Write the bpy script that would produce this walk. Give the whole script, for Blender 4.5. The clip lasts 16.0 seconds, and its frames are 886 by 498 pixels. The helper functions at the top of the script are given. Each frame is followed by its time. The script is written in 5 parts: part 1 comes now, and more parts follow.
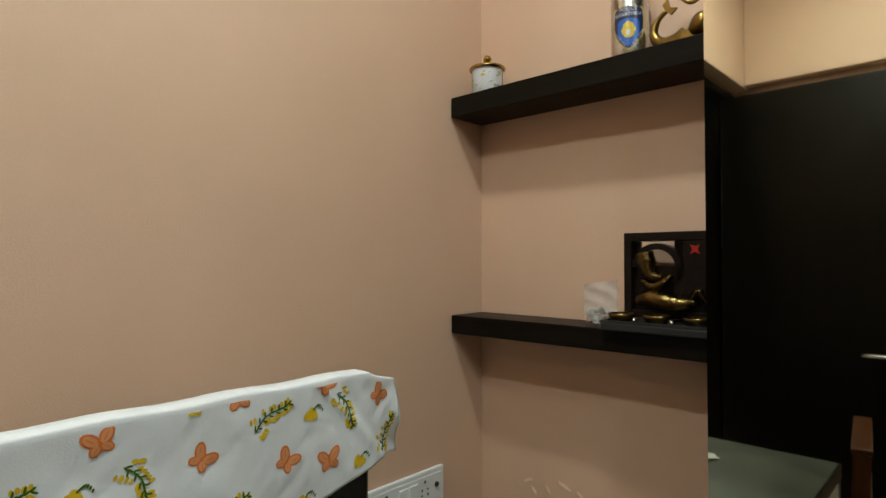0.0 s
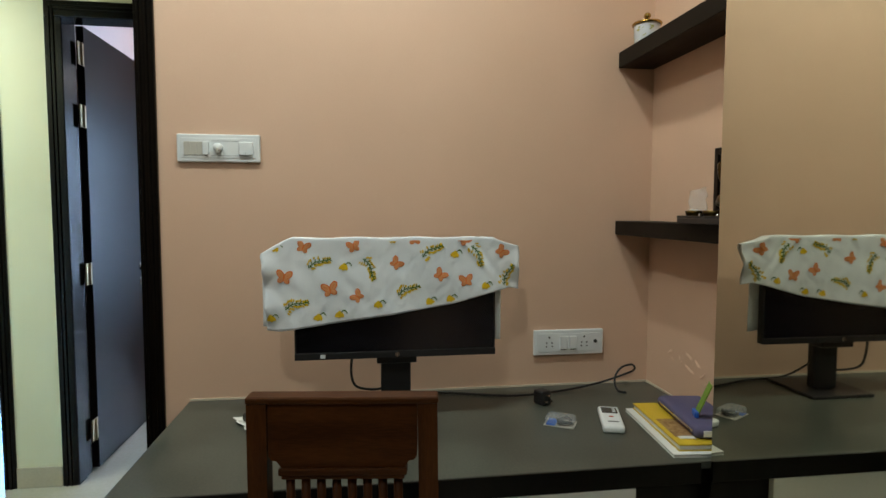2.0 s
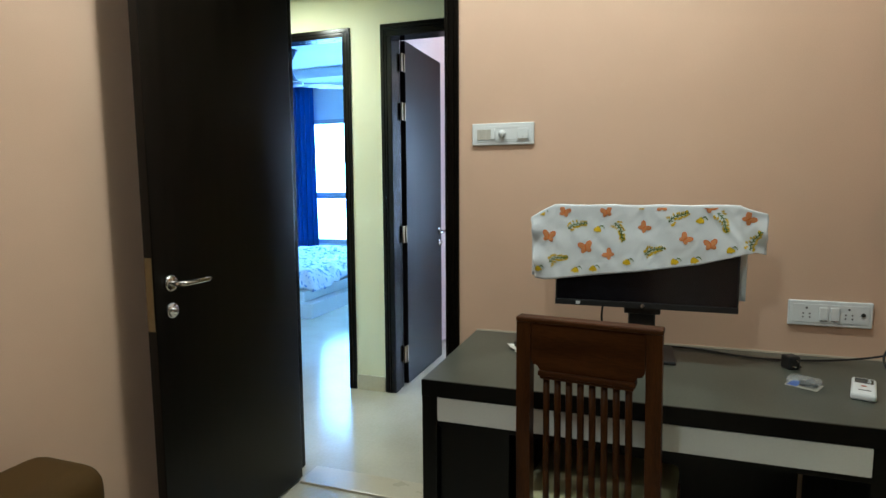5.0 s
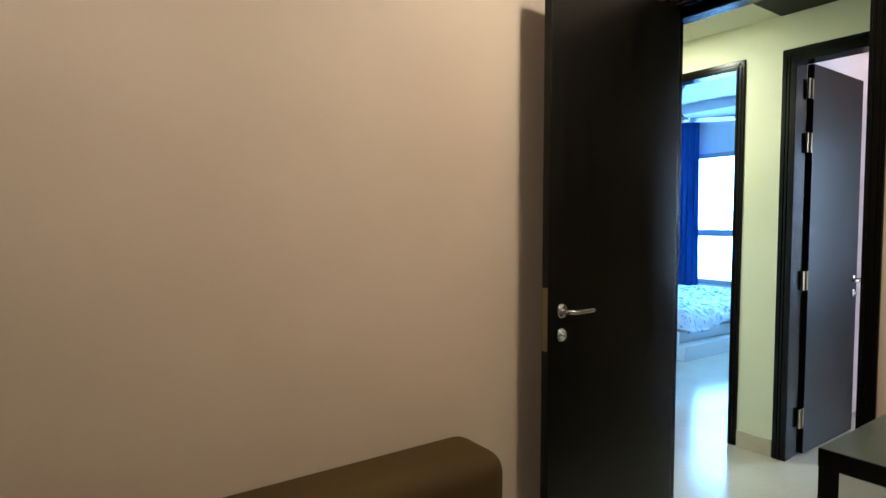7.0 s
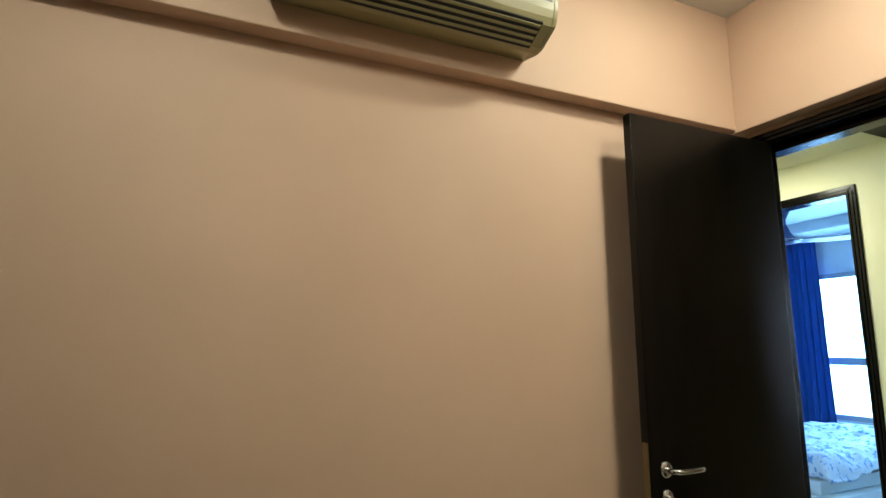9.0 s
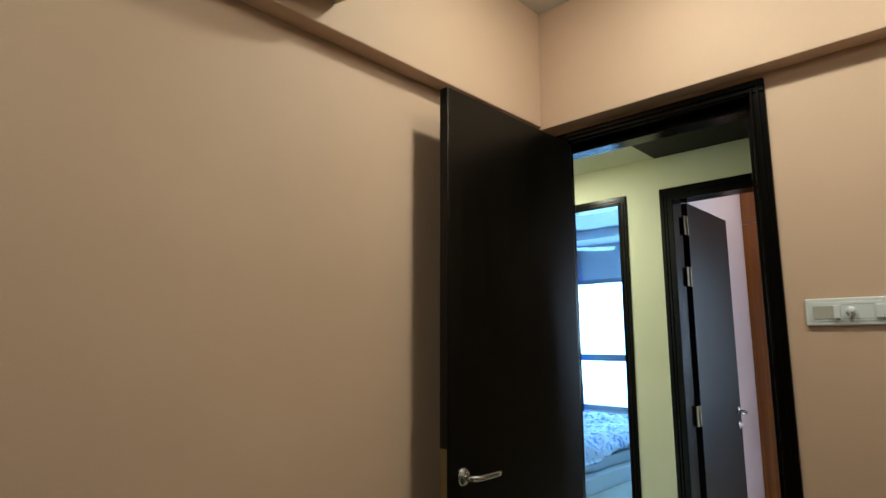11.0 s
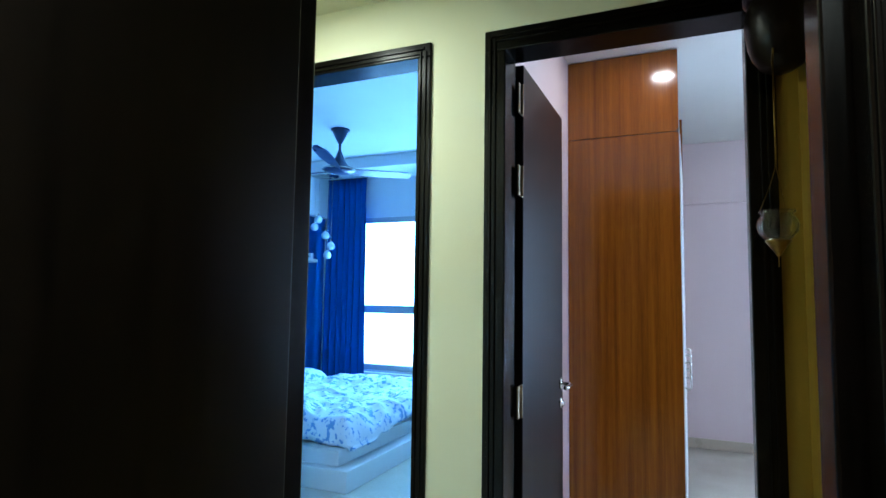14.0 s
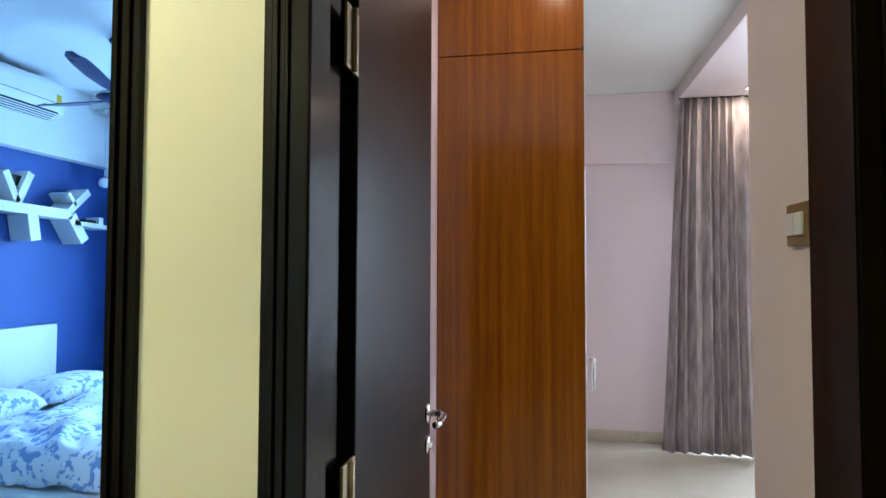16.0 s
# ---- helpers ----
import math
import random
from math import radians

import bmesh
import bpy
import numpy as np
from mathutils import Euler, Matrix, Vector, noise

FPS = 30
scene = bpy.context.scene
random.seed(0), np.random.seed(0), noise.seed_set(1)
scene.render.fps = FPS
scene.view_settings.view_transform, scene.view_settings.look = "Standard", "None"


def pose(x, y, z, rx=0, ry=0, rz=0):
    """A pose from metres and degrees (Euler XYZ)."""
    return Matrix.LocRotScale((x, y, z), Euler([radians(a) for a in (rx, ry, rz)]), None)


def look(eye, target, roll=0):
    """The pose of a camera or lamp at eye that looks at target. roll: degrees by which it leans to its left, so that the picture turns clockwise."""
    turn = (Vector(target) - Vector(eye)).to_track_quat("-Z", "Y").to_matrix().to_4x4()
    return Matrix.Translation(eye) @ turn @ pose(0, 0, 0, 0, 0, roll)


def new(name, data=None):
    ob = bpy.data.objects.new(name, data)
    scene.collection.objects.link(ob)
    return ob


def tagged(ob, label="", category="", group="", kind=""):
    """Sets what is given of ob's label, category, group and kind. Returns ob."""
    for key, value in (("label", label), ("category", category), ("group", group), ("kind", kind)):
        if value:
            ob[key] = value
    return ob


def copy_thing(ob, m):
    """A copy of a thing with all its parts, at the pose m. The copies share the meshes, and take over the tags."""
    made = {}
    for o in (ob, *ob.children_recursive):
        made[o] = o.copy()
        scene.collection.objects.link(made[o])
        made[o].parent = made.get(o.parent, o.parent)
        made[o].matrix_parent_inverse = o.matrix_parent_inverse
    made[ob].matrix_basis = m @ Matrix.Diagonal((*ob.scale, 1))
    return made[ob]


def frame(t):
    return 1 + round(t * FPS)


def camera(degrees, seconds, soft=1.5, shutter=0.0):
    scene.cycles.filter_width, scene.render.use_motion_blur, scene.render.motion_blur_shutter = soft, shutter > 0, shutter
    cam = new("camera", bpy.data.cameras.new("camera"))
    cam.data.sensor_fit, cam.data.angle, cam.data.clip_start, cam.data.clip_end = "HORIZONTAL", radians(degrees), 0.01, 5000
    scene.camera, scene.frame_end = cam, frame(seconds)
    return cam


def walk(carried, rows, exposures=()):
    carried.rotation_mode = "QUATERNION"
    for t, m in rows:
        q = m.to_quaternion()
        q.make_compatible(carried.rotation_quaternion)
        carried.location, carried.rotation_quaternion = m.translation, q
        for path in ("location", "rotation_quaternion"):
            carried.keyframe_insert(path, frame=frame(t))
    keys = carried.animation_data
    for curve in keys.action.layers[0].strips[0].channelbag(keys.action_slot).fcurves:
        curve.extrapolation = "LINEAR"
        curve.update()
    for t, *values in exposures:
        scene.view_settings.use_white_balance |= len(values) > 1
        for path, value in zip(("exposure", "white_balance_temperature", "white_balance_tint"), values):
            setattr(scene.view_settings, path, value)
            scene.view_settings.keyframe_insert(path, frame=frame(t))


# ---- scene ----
cam = camera(75.7, 16.0)
PATH = [
    (0, (0.948, 0.301, 1.435), (-0.414, 1.765, 1.472), -0.1),
    (0.5, (1.061, 0.435, 1.415), (-0.579, 1.578, 1.449), 0.0),
    (1, (1.242, 0.512, 1.407), (-0.601, 1.288, 1.379), 0.1),
    (1.5, (1.511, 0.529, 1.363), (-0.423, 1.035, 1.295), 0.2),
    (2, (1.765, 0.521, 1.328), (-0.21, 0.81, 1.196), 0.1),
    (2.5, (1.893, 0.582, 1.294), (-0.093, 0.729, 1.114), 0.0),
    (3, (2.005, 0.654, 1.298), (0.02, 0.759, 1.077), -0.0),
    (5.5, (2.113, 0.584, 1.322), (0.348, -0.337, 1.133), -0.3),
    (6, (2.121, 0.638, 1.328), (0.527, -0.558, 1.168), -0.2),
    (6.5, (2.156, 0.656, 1.336), (0.768, -0.778, 1.205), -0.1),
    (7, (2.232, 0.645, 1.341), (1.087, -0.993, 1.247), 0.1),
    (7.5, (2.293, 0.641, 1.355), (1.376, -1.136, 1.336), -0.1),
    (8, (2.32, 0.667, 1.389), (1.535, -1.169, 1.503), -0.6),
    (8.2, (2.294, 0.706, 1.393), (1.558, -1.145, 1.574), -0.3),
    (10.3, (2.165, 0.539, 1.498), (0.943, -0.98, 1.944), 0.0),
    (10.5, (2.158, 0.509, 1.476), (0.865, -0.961, 1.889), 0.0),
    (11, (2.049, 0.406, 1.424), (0.619, -0.955, 1.743), -0.0),
    (11.5, (1.848, 0.312, 1.374), (0.313, -0.948, 1.617), 0.1),
    (12, (1.643, 0.203, 1.373), (0.012, -0.938, 1.573), 0.3),
    (12.5, (1.42, 0.045, 1.382), (-0.281, -0.994, 1.557), 0.6),
    (13, (1.177, -0.067, 1.374), (-0.566, -1.035, 1.538), 0.8),
    (13.5, (0.913, -0.15, 1.393), (-0.868, -1.046, 1.553), 0.9),
    (14, (0.67, -0.266, 1.38), (-1.159, -1.058, 1.54), 0.8),
    (14.5, (0.406, -0.341, 1.386), (-1.467, -1.024, 1.543), 0.8),
    (15, (0.124, -0.414, 1.386), (-1.798, -0.948, 1.532), 0.5),
    (15.5, (-0.138, -0.48, 1.394), (-2.101, -0.847, 1.512), 0.3),
    (16, (-0.357, -0.495, 1.391), (-2.327, -0.832, 1.466), 0.2),
]
walk(cam, [(t, look(eye, target, roll)) for t, eye, target, roll in PATH],
     exposures=[(0, 0.05, 6000, 10), (1, 0.02, 6300, 10), (2.2, 0.1, 5900, 9), (3, 0.3, 5850, 9), (6, 0.24, 5800, 9), (8.2, 0.2, 6650, 10), (10.3, -0.32, 6750, 10),
                (11.5, -0.4, 6350, 8), (12.5, -0.1, 5950, 7), (13.5, -0.1, 5650, 6), (14.5, -0.05, 5700, 6), (15, -0.04, 6250, 9), (15.5, 0.0, 7000, 12), (16, 0.02, 7300, 15)])

# ---- light ----
world = bpy.data.worlds.new("world")
scene.world = world
world.use_nodes = True
wn = world.node_tree.nodes
sky = wn.new("ShaderNodeTexSky")
sky.sky_type, sky.sun_disc = "NISHITA", False
sky.sun_elevation, sky.sun_rotation = radians(48), radians(200)
world.node_tree.links.new(sky.outputs[0], wn["Background"].inputs[0])
wn["Background"].inputs[1].default_value = 0.1


def lamp(name, kind, m, power, colour, size=0.1, size_y=None, spread=180):
    data = bpy.data.lights.new(name, kind)
    data.energy, data.color = power, colour
    if kind == "AREA":
        data.size = size
        data.spread = radians(spread)
        if size_y:
            data.shape, data.size_y = "RECTANGLE", size_y
        else:
            data.shape = "DISK"
    elif kind == "SUN":
        data.angle = size
    else:
        data.shadow_soft_size = size
    ob = new(name, data)
    ob.matrix_world = m
    return ob


ROOM_LAMPS = [(0.70, -0.22), (0.70, 0.67), (2.30, 0.10)]
for lx, ly in ROOM_LAMPS:
    lamp("downlight_lamp", "AREA", pose(lx, ly, 2.835), 9.4, (0.95, 1.0, 0.87), 0.11)
    # extra point lamp at each fitting, added to brighten upper walls and ceiling
    lamp("downlight_fill", "POINT", pose(lx, ly, 2.79), 6.5, (0.95, 1.0, 0.87), 0.045)
lamp("hall_lamp", "AREA", pose(-0.54, -1.55, 2.48), 16.0, (0.97, 1.0, 0.80), 0.12)
lamp("bedroom_window_lamp", "AREA", look((-5.2, -3.0, 1.5), (-3.0, -3.0, 1.3)), 95.0, (0.16, 0.50, 1.0), 1.7, 1.6)
lamp("dressing_downlight_lamp", "AREA", pose(-2.45, -0.40, 2.835), 4.5, (1.0, 0.88, 0.82), 0.13)
lamp("dressing_window_lamp", "AREA", look((-5.38, 1.6, 1.4), (-3.0, 1.2, 0.7)), 155.0, (0.56, 0.75, 1.0), 1.5, 1.9, 130)
lamp("curtain_spot_lamp", "AREA", look((-4.81, 1.03, 2.725), (-4.88, 0.95, 1.0)), 5.0, (1.0, 0.94, 0.86), 0.05)
lamp("sun", "SUN", look((0, 0, 10), (4, 3, 6)), 0.6, (1.0, 0.95, 0.86), radians(12))


# ---- materials ----
def mat(name, base, rough=0.6, metal=0.0, dark=None, scale=6.0, fine=160.0, amount=0.5, bump=0.05, stretch=(1, 1, 1), emit=None, glow=0.0,
        coat=0.0, speck=0.0, sheen=0.0, rough_var=0.08, island=0.0, spec=0.5):
    """Two scales of noise vary the base colour towards dark; the fine one also gives relief."""
    m = bpy.data.materials.new(name)
    m.use_nodes = True
    n, k = m.node_tree.nodes, m.node_tree.links
    b = n["Principled BSDF"]
    dark = dark or tuple(c * 0.82 for c in base)
    co = n.new("ShaderNodeTexCoord")
    mp = n.new("ShaderNodeMapping")
    mp.inputs["Scale"].default_value = stretch
    k.new(co.outputs["Object"], mp.inputs[0])
    big, small = n.new("ShaderNodeTexNoise"), n.new("ShaderNodeTexNoise")
    for node, s, d in ((big, scale, 4), (small, fine, 2)):
        node.inputs["Scale"].default_value, node.inputs["Detail"].default_value = s, d
        k.new(mp.outputs[0], node.inputs["Vector"])
    mix = n.new("ShaderNodeMath")
    mix.operation = "MULTIPLY_ADD"
    mix.inputs[1].default_value = 0.35
    k.new(small.outputs[0], mix.inputs[0])
    mul = n.new("ShaderNodeMath")
    mul.operation = "MULTIPLY"
    mul.inputs[1].default_value = 0.65
    k.new(big.outputs[0], mul.inputs[0])
    k.new(mul.outputs[0], mix.inputs[2])
    ramp = n.new("ShaderNodeValToRGB")
    ramp.color_ramp.elements[0].position, ramp.color_ramp.elements[1].position = 0.5 - 0.25 / max(amount, 0.1) * 0.5, 0.5 + 0.25 / max(amount, 0.1) * 0.5
    ramp.color_ramp.elements[0].color, ramp.color_ramp.elements[1].color = (*dark, 1), (*base, 1)
    k.new(mix.outputs[0], ramp.inputs[0])
    colour = ramp.outputs[0]
    if island:
        info = n.new("ShaderNodeObjectInfo")
        hsv = n.new("ShaderNodeHueSaturation")
        v = n.new("ShaderNodeMapRange")
        v.inputs["To Min"].default_value, v.inputs["To Max"].default_value = 1 - island, 1 + island
        k.new(info.outputs["Random"], v.inputs["Value"])
        k.new(v.outputs[0], hsv.inputs["Value"])
        k.new(colour, hsv.inputs["Color"])
        colour = hsv.outputs[0]
    k.new(colour, b.inputs["Base Color"])
    rr = n.new("ShaderNodeMapRange")
    rr.inputs["To Min"].default_value, rr.inputs["To Max"].default_value = max(rough - rough_var, 0.02), min(rough + rough_var, 1)
    k.new(big.outputs[0], rr.inputs["Value"])
    k.new(rr.outputs[0], b.inputs["Roughness"])
    b.inputs["Metallic"].default_value = metal
    b.inputs["Specular IOR Level"].default_value = spec
    b.inputs["Coat Weight"].default_value = coat
    b.inputs["Coat Roughness"].default_value = 0.12
    b.inputs["Sheen Weight"].default_value = sheen
    if bump:
        bp = n.new("ShaderNodeBump")
        bp.inputs["Strength"].default_value, bp.inputs["Distance"].default_value = bump, 0.004
        k.new(mix.outputs[0], bp.inputs["Height"])
        k.new(bp.outputs[0], b.inputs["Normal"])
    if emit:
        b.inputs["Emission Color"].default_value, b.inputs["Emission Strength"].default_value = (*emit, 1), glow
    return m


def glass(name, tint=(1, 1, 1), rough=0.02, ior=1.45):
    m = bpy.data.materials.new(name)
    m.use_nodes = True
    b = m.node_tree.nodes["Principled BSDF"]
    b.inputs["Base Color"].default_value = (*tint, 1)
    b.inputs["Transmission Weight"].default_value, b.inputs["Roughness"].default_value, b.inputs["IOR"].default_value = 1.0, rough, ior
    return m


PEACH = mat("peach_wall_paint", (0.65, 0.440, 0.310), 0.62, dark=(0.588, 0.396, 0.274), scale=2.4, fine=300, amount=0.7, bump=0.2)
CEIL = mat("white_ceiling_paint", (0.74, 0.72, 0.68), 0.8, scale=1.5, amount=0.4, bump=0.04)
CREAM = mat("cream_wall_paint", (0.75, 0.73, 0.52), 0.55, dark=(0.71, 0.69, 0.485), scale=1.4, fine=300, amount=0.4, bump=0.06)
GOLD_WALL = mat("ochre_wall_paint", (0.29, 0.18, 0.020), 0.30, dark=(0.23, 0.14, 0.015), scale=3, fine=200, bump=0.06)
WENGE = mat("dark_wenge_veneer", (0.0034, 0.0026, 0.0014), 0.32, dark=(0.0010, 0.0009, 0.0006), scale=5, fine=90, amount=0.9, bump=0.03, stretch=(7, 7, 0.35), spec=0.22)
WENGE_H = mat("dark_wenge_laminate", (0.009, 0.0070, 0.0045), 0.40, dark=(0.004, 0.0032, 0.0022), scale=5, fine=120, amount=0.8, bump=0.06, stretch=(1, 8, 8), spec=0.1)
FRAMELAC = mat("glossy_dark_lacquered_wood", (0.0045, 0.0033, 0.0023), 0.20, dark=(0.002, 0.0018, 0.0014), scale=5, fine=90, amount=0.9, bump=0.02, stretch=(7, 7, 0.35), spec=0.17)
LEAF_GREY = mat("dark_veneer_with_sheen", (0.006, 0.0045, 0.0045), 0.30, dark=(0.003, 0.0024, 0.0024), scale=5, fine=90, amount=0.8, bump=0.0, stretch=(7, 7, 0.35), spec=0.13, rough_var=0.02)
DESKTOP = mat("grey_brown_laminate", (0.084, 0.090, 0.072), 0.34, dark=(0.046, 0.050, 0.040), scale=5, fine=180, amount=0.8, bump=0.03)
WHITE_LAM = mat("white_laminate", (0.72, 0.73, 0.70), 0.35, scale=3, amount=0.3, bump=0.01)
WHITE_PL = mat("white_plastic", (0.74, 0.76, 0.76), 0.32, dark=(0.67, 0.69, 0.69), scale=12, amount=0.4, bump=0.01)
BLACK_PL = mat("black_plastic", (0.012, 0.012, 0.013), 0.38, scale=20, bump=0.02)
SCREEN = mat("black_screen", (0.006, 0.006, 0.008), 0.22, scale=8, bump=0.0)
CHAIRWOOD = mat("reddish_brown_teak", (0.080, 0.026, 0.005), 0.42, dark=(0.034, 0.010, 0.002), scale=6, fine=70, amount=0.9, bump=0.06, stretch=(5, 5, 0.6), spec=0.14)
CHAIRWOOD_H = mat("reddish_brown_teak_rail", (0.080, 0.026, 0.005), 0.42, dark=(0.034, 0.010, 0.002), scale=6, fine=70, amount=0.9, bump=0.06, stretch=(5, 0.6, 5), spec=0.14)
SEATCLOTH = mat("pale_green_seat_cloth", (0.42, 0.40, 0.24), 0.9, dark=(0.30, 0.29, 0.16), scale=14, fine=300, bump=0.3)
SOFA = mat("brown_upholstery", (0.072, 0.036, 0.005), 0.8, dark=(0.050, 0.024, 0.003), scale=5, fine=260, amount=0.6, bump=0.22, sheen=0.0, spec=0.25)
STEEL = mat("brushed_steel", (0.66, 0.64, 0.60), 0.26, 1.0, scale=10, bump=0.02)
BRASS = mat("aged_brass", (0.34, 0.22, 0.055), 0.34, 1.0, dark=(0.16, 0.10, 0.03), scale=18, fine=200, amount=0.8, bump=0.2)
HINGE = mat("dull_brass_plate", (0.30, 0.23, 0.12), 0.5, 0.7, dark=(0.20, 0.15, 0.08), scale=20, bump=0.03)
FLOORM = mat("polished_cream_stone_floor", (0.56, 0.53, 0.44), 0.16, dark=(0.47, 0.44, 0.35), scale=3.5, fine=60, amount=0.6, bump=0.004, rough_var=0.05)
SKIRT = mat("beige_stone_skirting", (0.55, 0.49, 0.36), 0.3, scale=6, fine=80, bump=0.01)
BLUE = mat("royal_blue_wall_paint", (0.004, 0.085, 0.33), 0.6, dark=(0.003, 0.072, 0.29), scale=2, fine=300, bump=0.05)
BWHITE = mat("white_bedroom_paint", (0.74, 0.76, 0.78), 0.65, scale=2, fine=300, amount=0.3, bump=0.04)
CURTAIN_B = mat("blue_curtain_cloth", (0.004, 0.075, 0.33), 0.85, dark=(0.003, 0.055, 0.26), scale=4, fine=300, bump=0.15)
CURTAIN_G = mat("grey_mauve_curtain_cloth", (0.44, 0.38, 0.37), 0.36, dark=(0.20, 0.165, 0.16), scale=9, fine=220, amount=0.9, bump=0.2, stretch=(3, 3, 0.6))
PINK = mat("pale_pink_wall_paint", (0.74, 0.63, 0.62), 0.6, dark=(0.70, 0.59, 0.585), scale=1.8, fine=300, amount=0.4, bump=0.05)
ORANGE = mat("orange_mahogany_veneer", (0.27, 0.085, 0.005), 0.16, dark=(0.145, 0.040, 0.003), scale=4.5, fine=60, amount=0.8, bump=0.012, stretch=(9, 9, 0.2), coat=0.12)
FANBLUE = mat("dark_fan_paint", (0.02, 0.04, 0.12), 0.3, scale=8, bump=0.0)
QUILT = mat("white_quilt_with_blue_sprigs", (0.74, 0.78, 0.82), 0.85, scale=4, fine=200, amount=0.3, bump=0.15)
GREYMETAL = mat("dark_window_aluminium", (0.05, 0.05, 0.055), 0.4, 0.6, scale=10, bump=0.01)
WINDOWMETAL = mat("grey_window_aluminium", (0.42, 0.43, 0.45), 0.45, 0.2, scale=10, bump=0.01)
SKYGLOW = mat("bright_daylight", (0.9, 0.95, 1.0), 0.9, emit=(0.40, 0.70, 1.0), glow=3.6, bump=0.0)
LEDGLOW = mat("lit_lamp_diffuser", (0.9, 0.9, 0.9), 0.5, emit=(1.0, 0.93, 0.82), glow=9.0, bump=0.0)
GLASS = glass("clear_glass", (0.86, 0.90, 0.86))
MIRROR = mat("silvered_mirror", (0.70, 0.69, 0.57), 0.015, 1.0, dark=(0.69, 0.68, 0.56), scale=1, bump=0.0, rough_var=0.01)
CLOTH = mat("white_printed_cotton", (0.74, 0.77, 0.80), 0.85, dark=(0.67, 0.70, 0.73), scale=5, fine=380, amount=0.4, bump=0.12)
ORANGE_INK = mat("orange_print", (0.72, 0.20, 0.045), 0.85, dark=(0.62, 0.15, 0.03), scale=90, bump=0.05, spec=0.1)
PALE_INK = mat("pale_orange_print", (0.74, 0.33, 0.14), 0.85, scale=90, bump=0.05, spec=0.1)
YELLOW_INK = mat("yellow_print", (0.72, 0.50, 0.02), 0.85, dark=(0.60, 0.38, 0.01), scale=120, bump=0.05, spec=0.1)
GREEN_INK = mat("green_print", (0.055, 0.125, 0.004), 0.85, scale=90, bump=0.05, spec=0.1)
BLUE_INK = mat("blue_print", (0.10, 0.24, 0.55), 0.85, dark=(0.2, 0.36, 0.62), scale=60, bump=0.05)


# ---- building helpers ----
def add_box(bm, x0, x1, y0, y1, z0, z1, bevel=0.0, segs=2):
    made = bmesh.ops.create_cube(bm, size=1)["verts"]
    bmesh.ops.scale(bm, vec=(x1 - x0, y1 - y0, z1 - z0), verts=made)
    bmesh.ops.translate(bm, vec=((x0 + x1) / 2, (y0 + y1) / 2, (z0 + z1) / 2), verts=made)
    if bevel:
        edges = list({e for v in made for e in v.link_edges})
        bmesh.ops.bevel(bm, geom=edges, offset=bevel, segments=segs, affect="EDGES", profile=0.5)
    return bm


def boxes(*specs, bevel=0.0, segs=2):
    bm = bmesh.new()
    for s in specs:
        add_box(bm, *s, bevel=bevel, segs=segs)
    return bm


def mesh_of(name, bm, material, smooth=False):
    bmesh.ops.recalc_face_normals(bm, faces=bm.faces)
    me = bpy.data.meshes.new(name)
    bm.to_mesh(me)
    bm.free()
    me.materials.append(material)
    if smooth:
        me.polygons.foreach_set("use_smooth", [True] * len(me.polygons))
    return me


def part(name, bm, material, parent, label="", smooth=False, at=None):
    ob = new(name, mesh_of(name, bm, material, smooth))
    ob.parent = parent
    if at is not None:
        ob.matrix_local = at
    if label:
        ob["label"] = label
    return ob


def thing(name, label, category, at=(0, 0, 0), turn=0, group=""):
    ob = new(name)
    ob.empty_display_size = 0.1
    ob.matrix_world = pose(*at, 0, 0, turn)
    return tagged(ob, label, category, group)


def solid(name, bm, material, label, category, smooth=False, at=None, group="", kind=""):
    ob = new(name, mesh_of(name, bm, material, smooth))
    if at is not None:
        ob.matrix_world = at
    return tagged(ob, label, category, group, kind)


def structure(name, bm, material, label, category, smooth=False):
    return solid(name, bm, material, label, category, smooth, kind="structure")


def lathe(bm, profile, segs=24, centre=(0, 0, 0), cap=True):
    """Turns (radius, height) pairs round the z axis."""
    rings = []
    for r, z in profile:
        rings.append([bm.verts.new((centre[0] + r * math.cos(2 * math.pi * i / segs), centre[1] + r * math.sin(2 * math.pi * i / segs), centre[2] + z)) for i in range(segs)])
    for a, b in zip(rings, rings[1:]):
        for i in range(segs):
            bm.faces.new((a[i], a[(i + 1) % segs], b[(i + 1) % segs], b[i]))
    if cap:
        bm.faces.new(rings[0][::-1])
        bm.faces.new(rings[-1])
    return bm


def tube(bm, points, radius, segs=8, ends=True):
    """A round rod along points; radius may be a list, one for each point."""
    pts = [Vector(p) for p in points]
    rad = radius if isinstance(radius, (list, tuple)) else [radius] * len(pts)
    rings, side = [], None
    for i, p in enumerate(pts):
        d = (pts[min(i + 1, len(pts) - 1)] - pts[max(i - 1, 0)]).normalized()
        if side is None:
            side = d.orthogonal().normalized()
        side = (side - d * side.dot(d)).normalized()
        up = d.cross(side)
        rings.append([bm.verts.new(p + rad[i] * (math.cos(2 * math.pi * j / segs) * side + math.sin(2 * math.pi * j / segs) * up)) for j in range(segs)])
    for a, b in zip(rings, rings[1:]):
        for j in range(segs):
            bm.faces.new((a[j], a[(j + 1) % segs], b[(j + 1) % segs], b[j]))
    if ends:
        bm.faces.new(rings[0][::-1])
        bm.faces.new(rings[-1])
    return bm


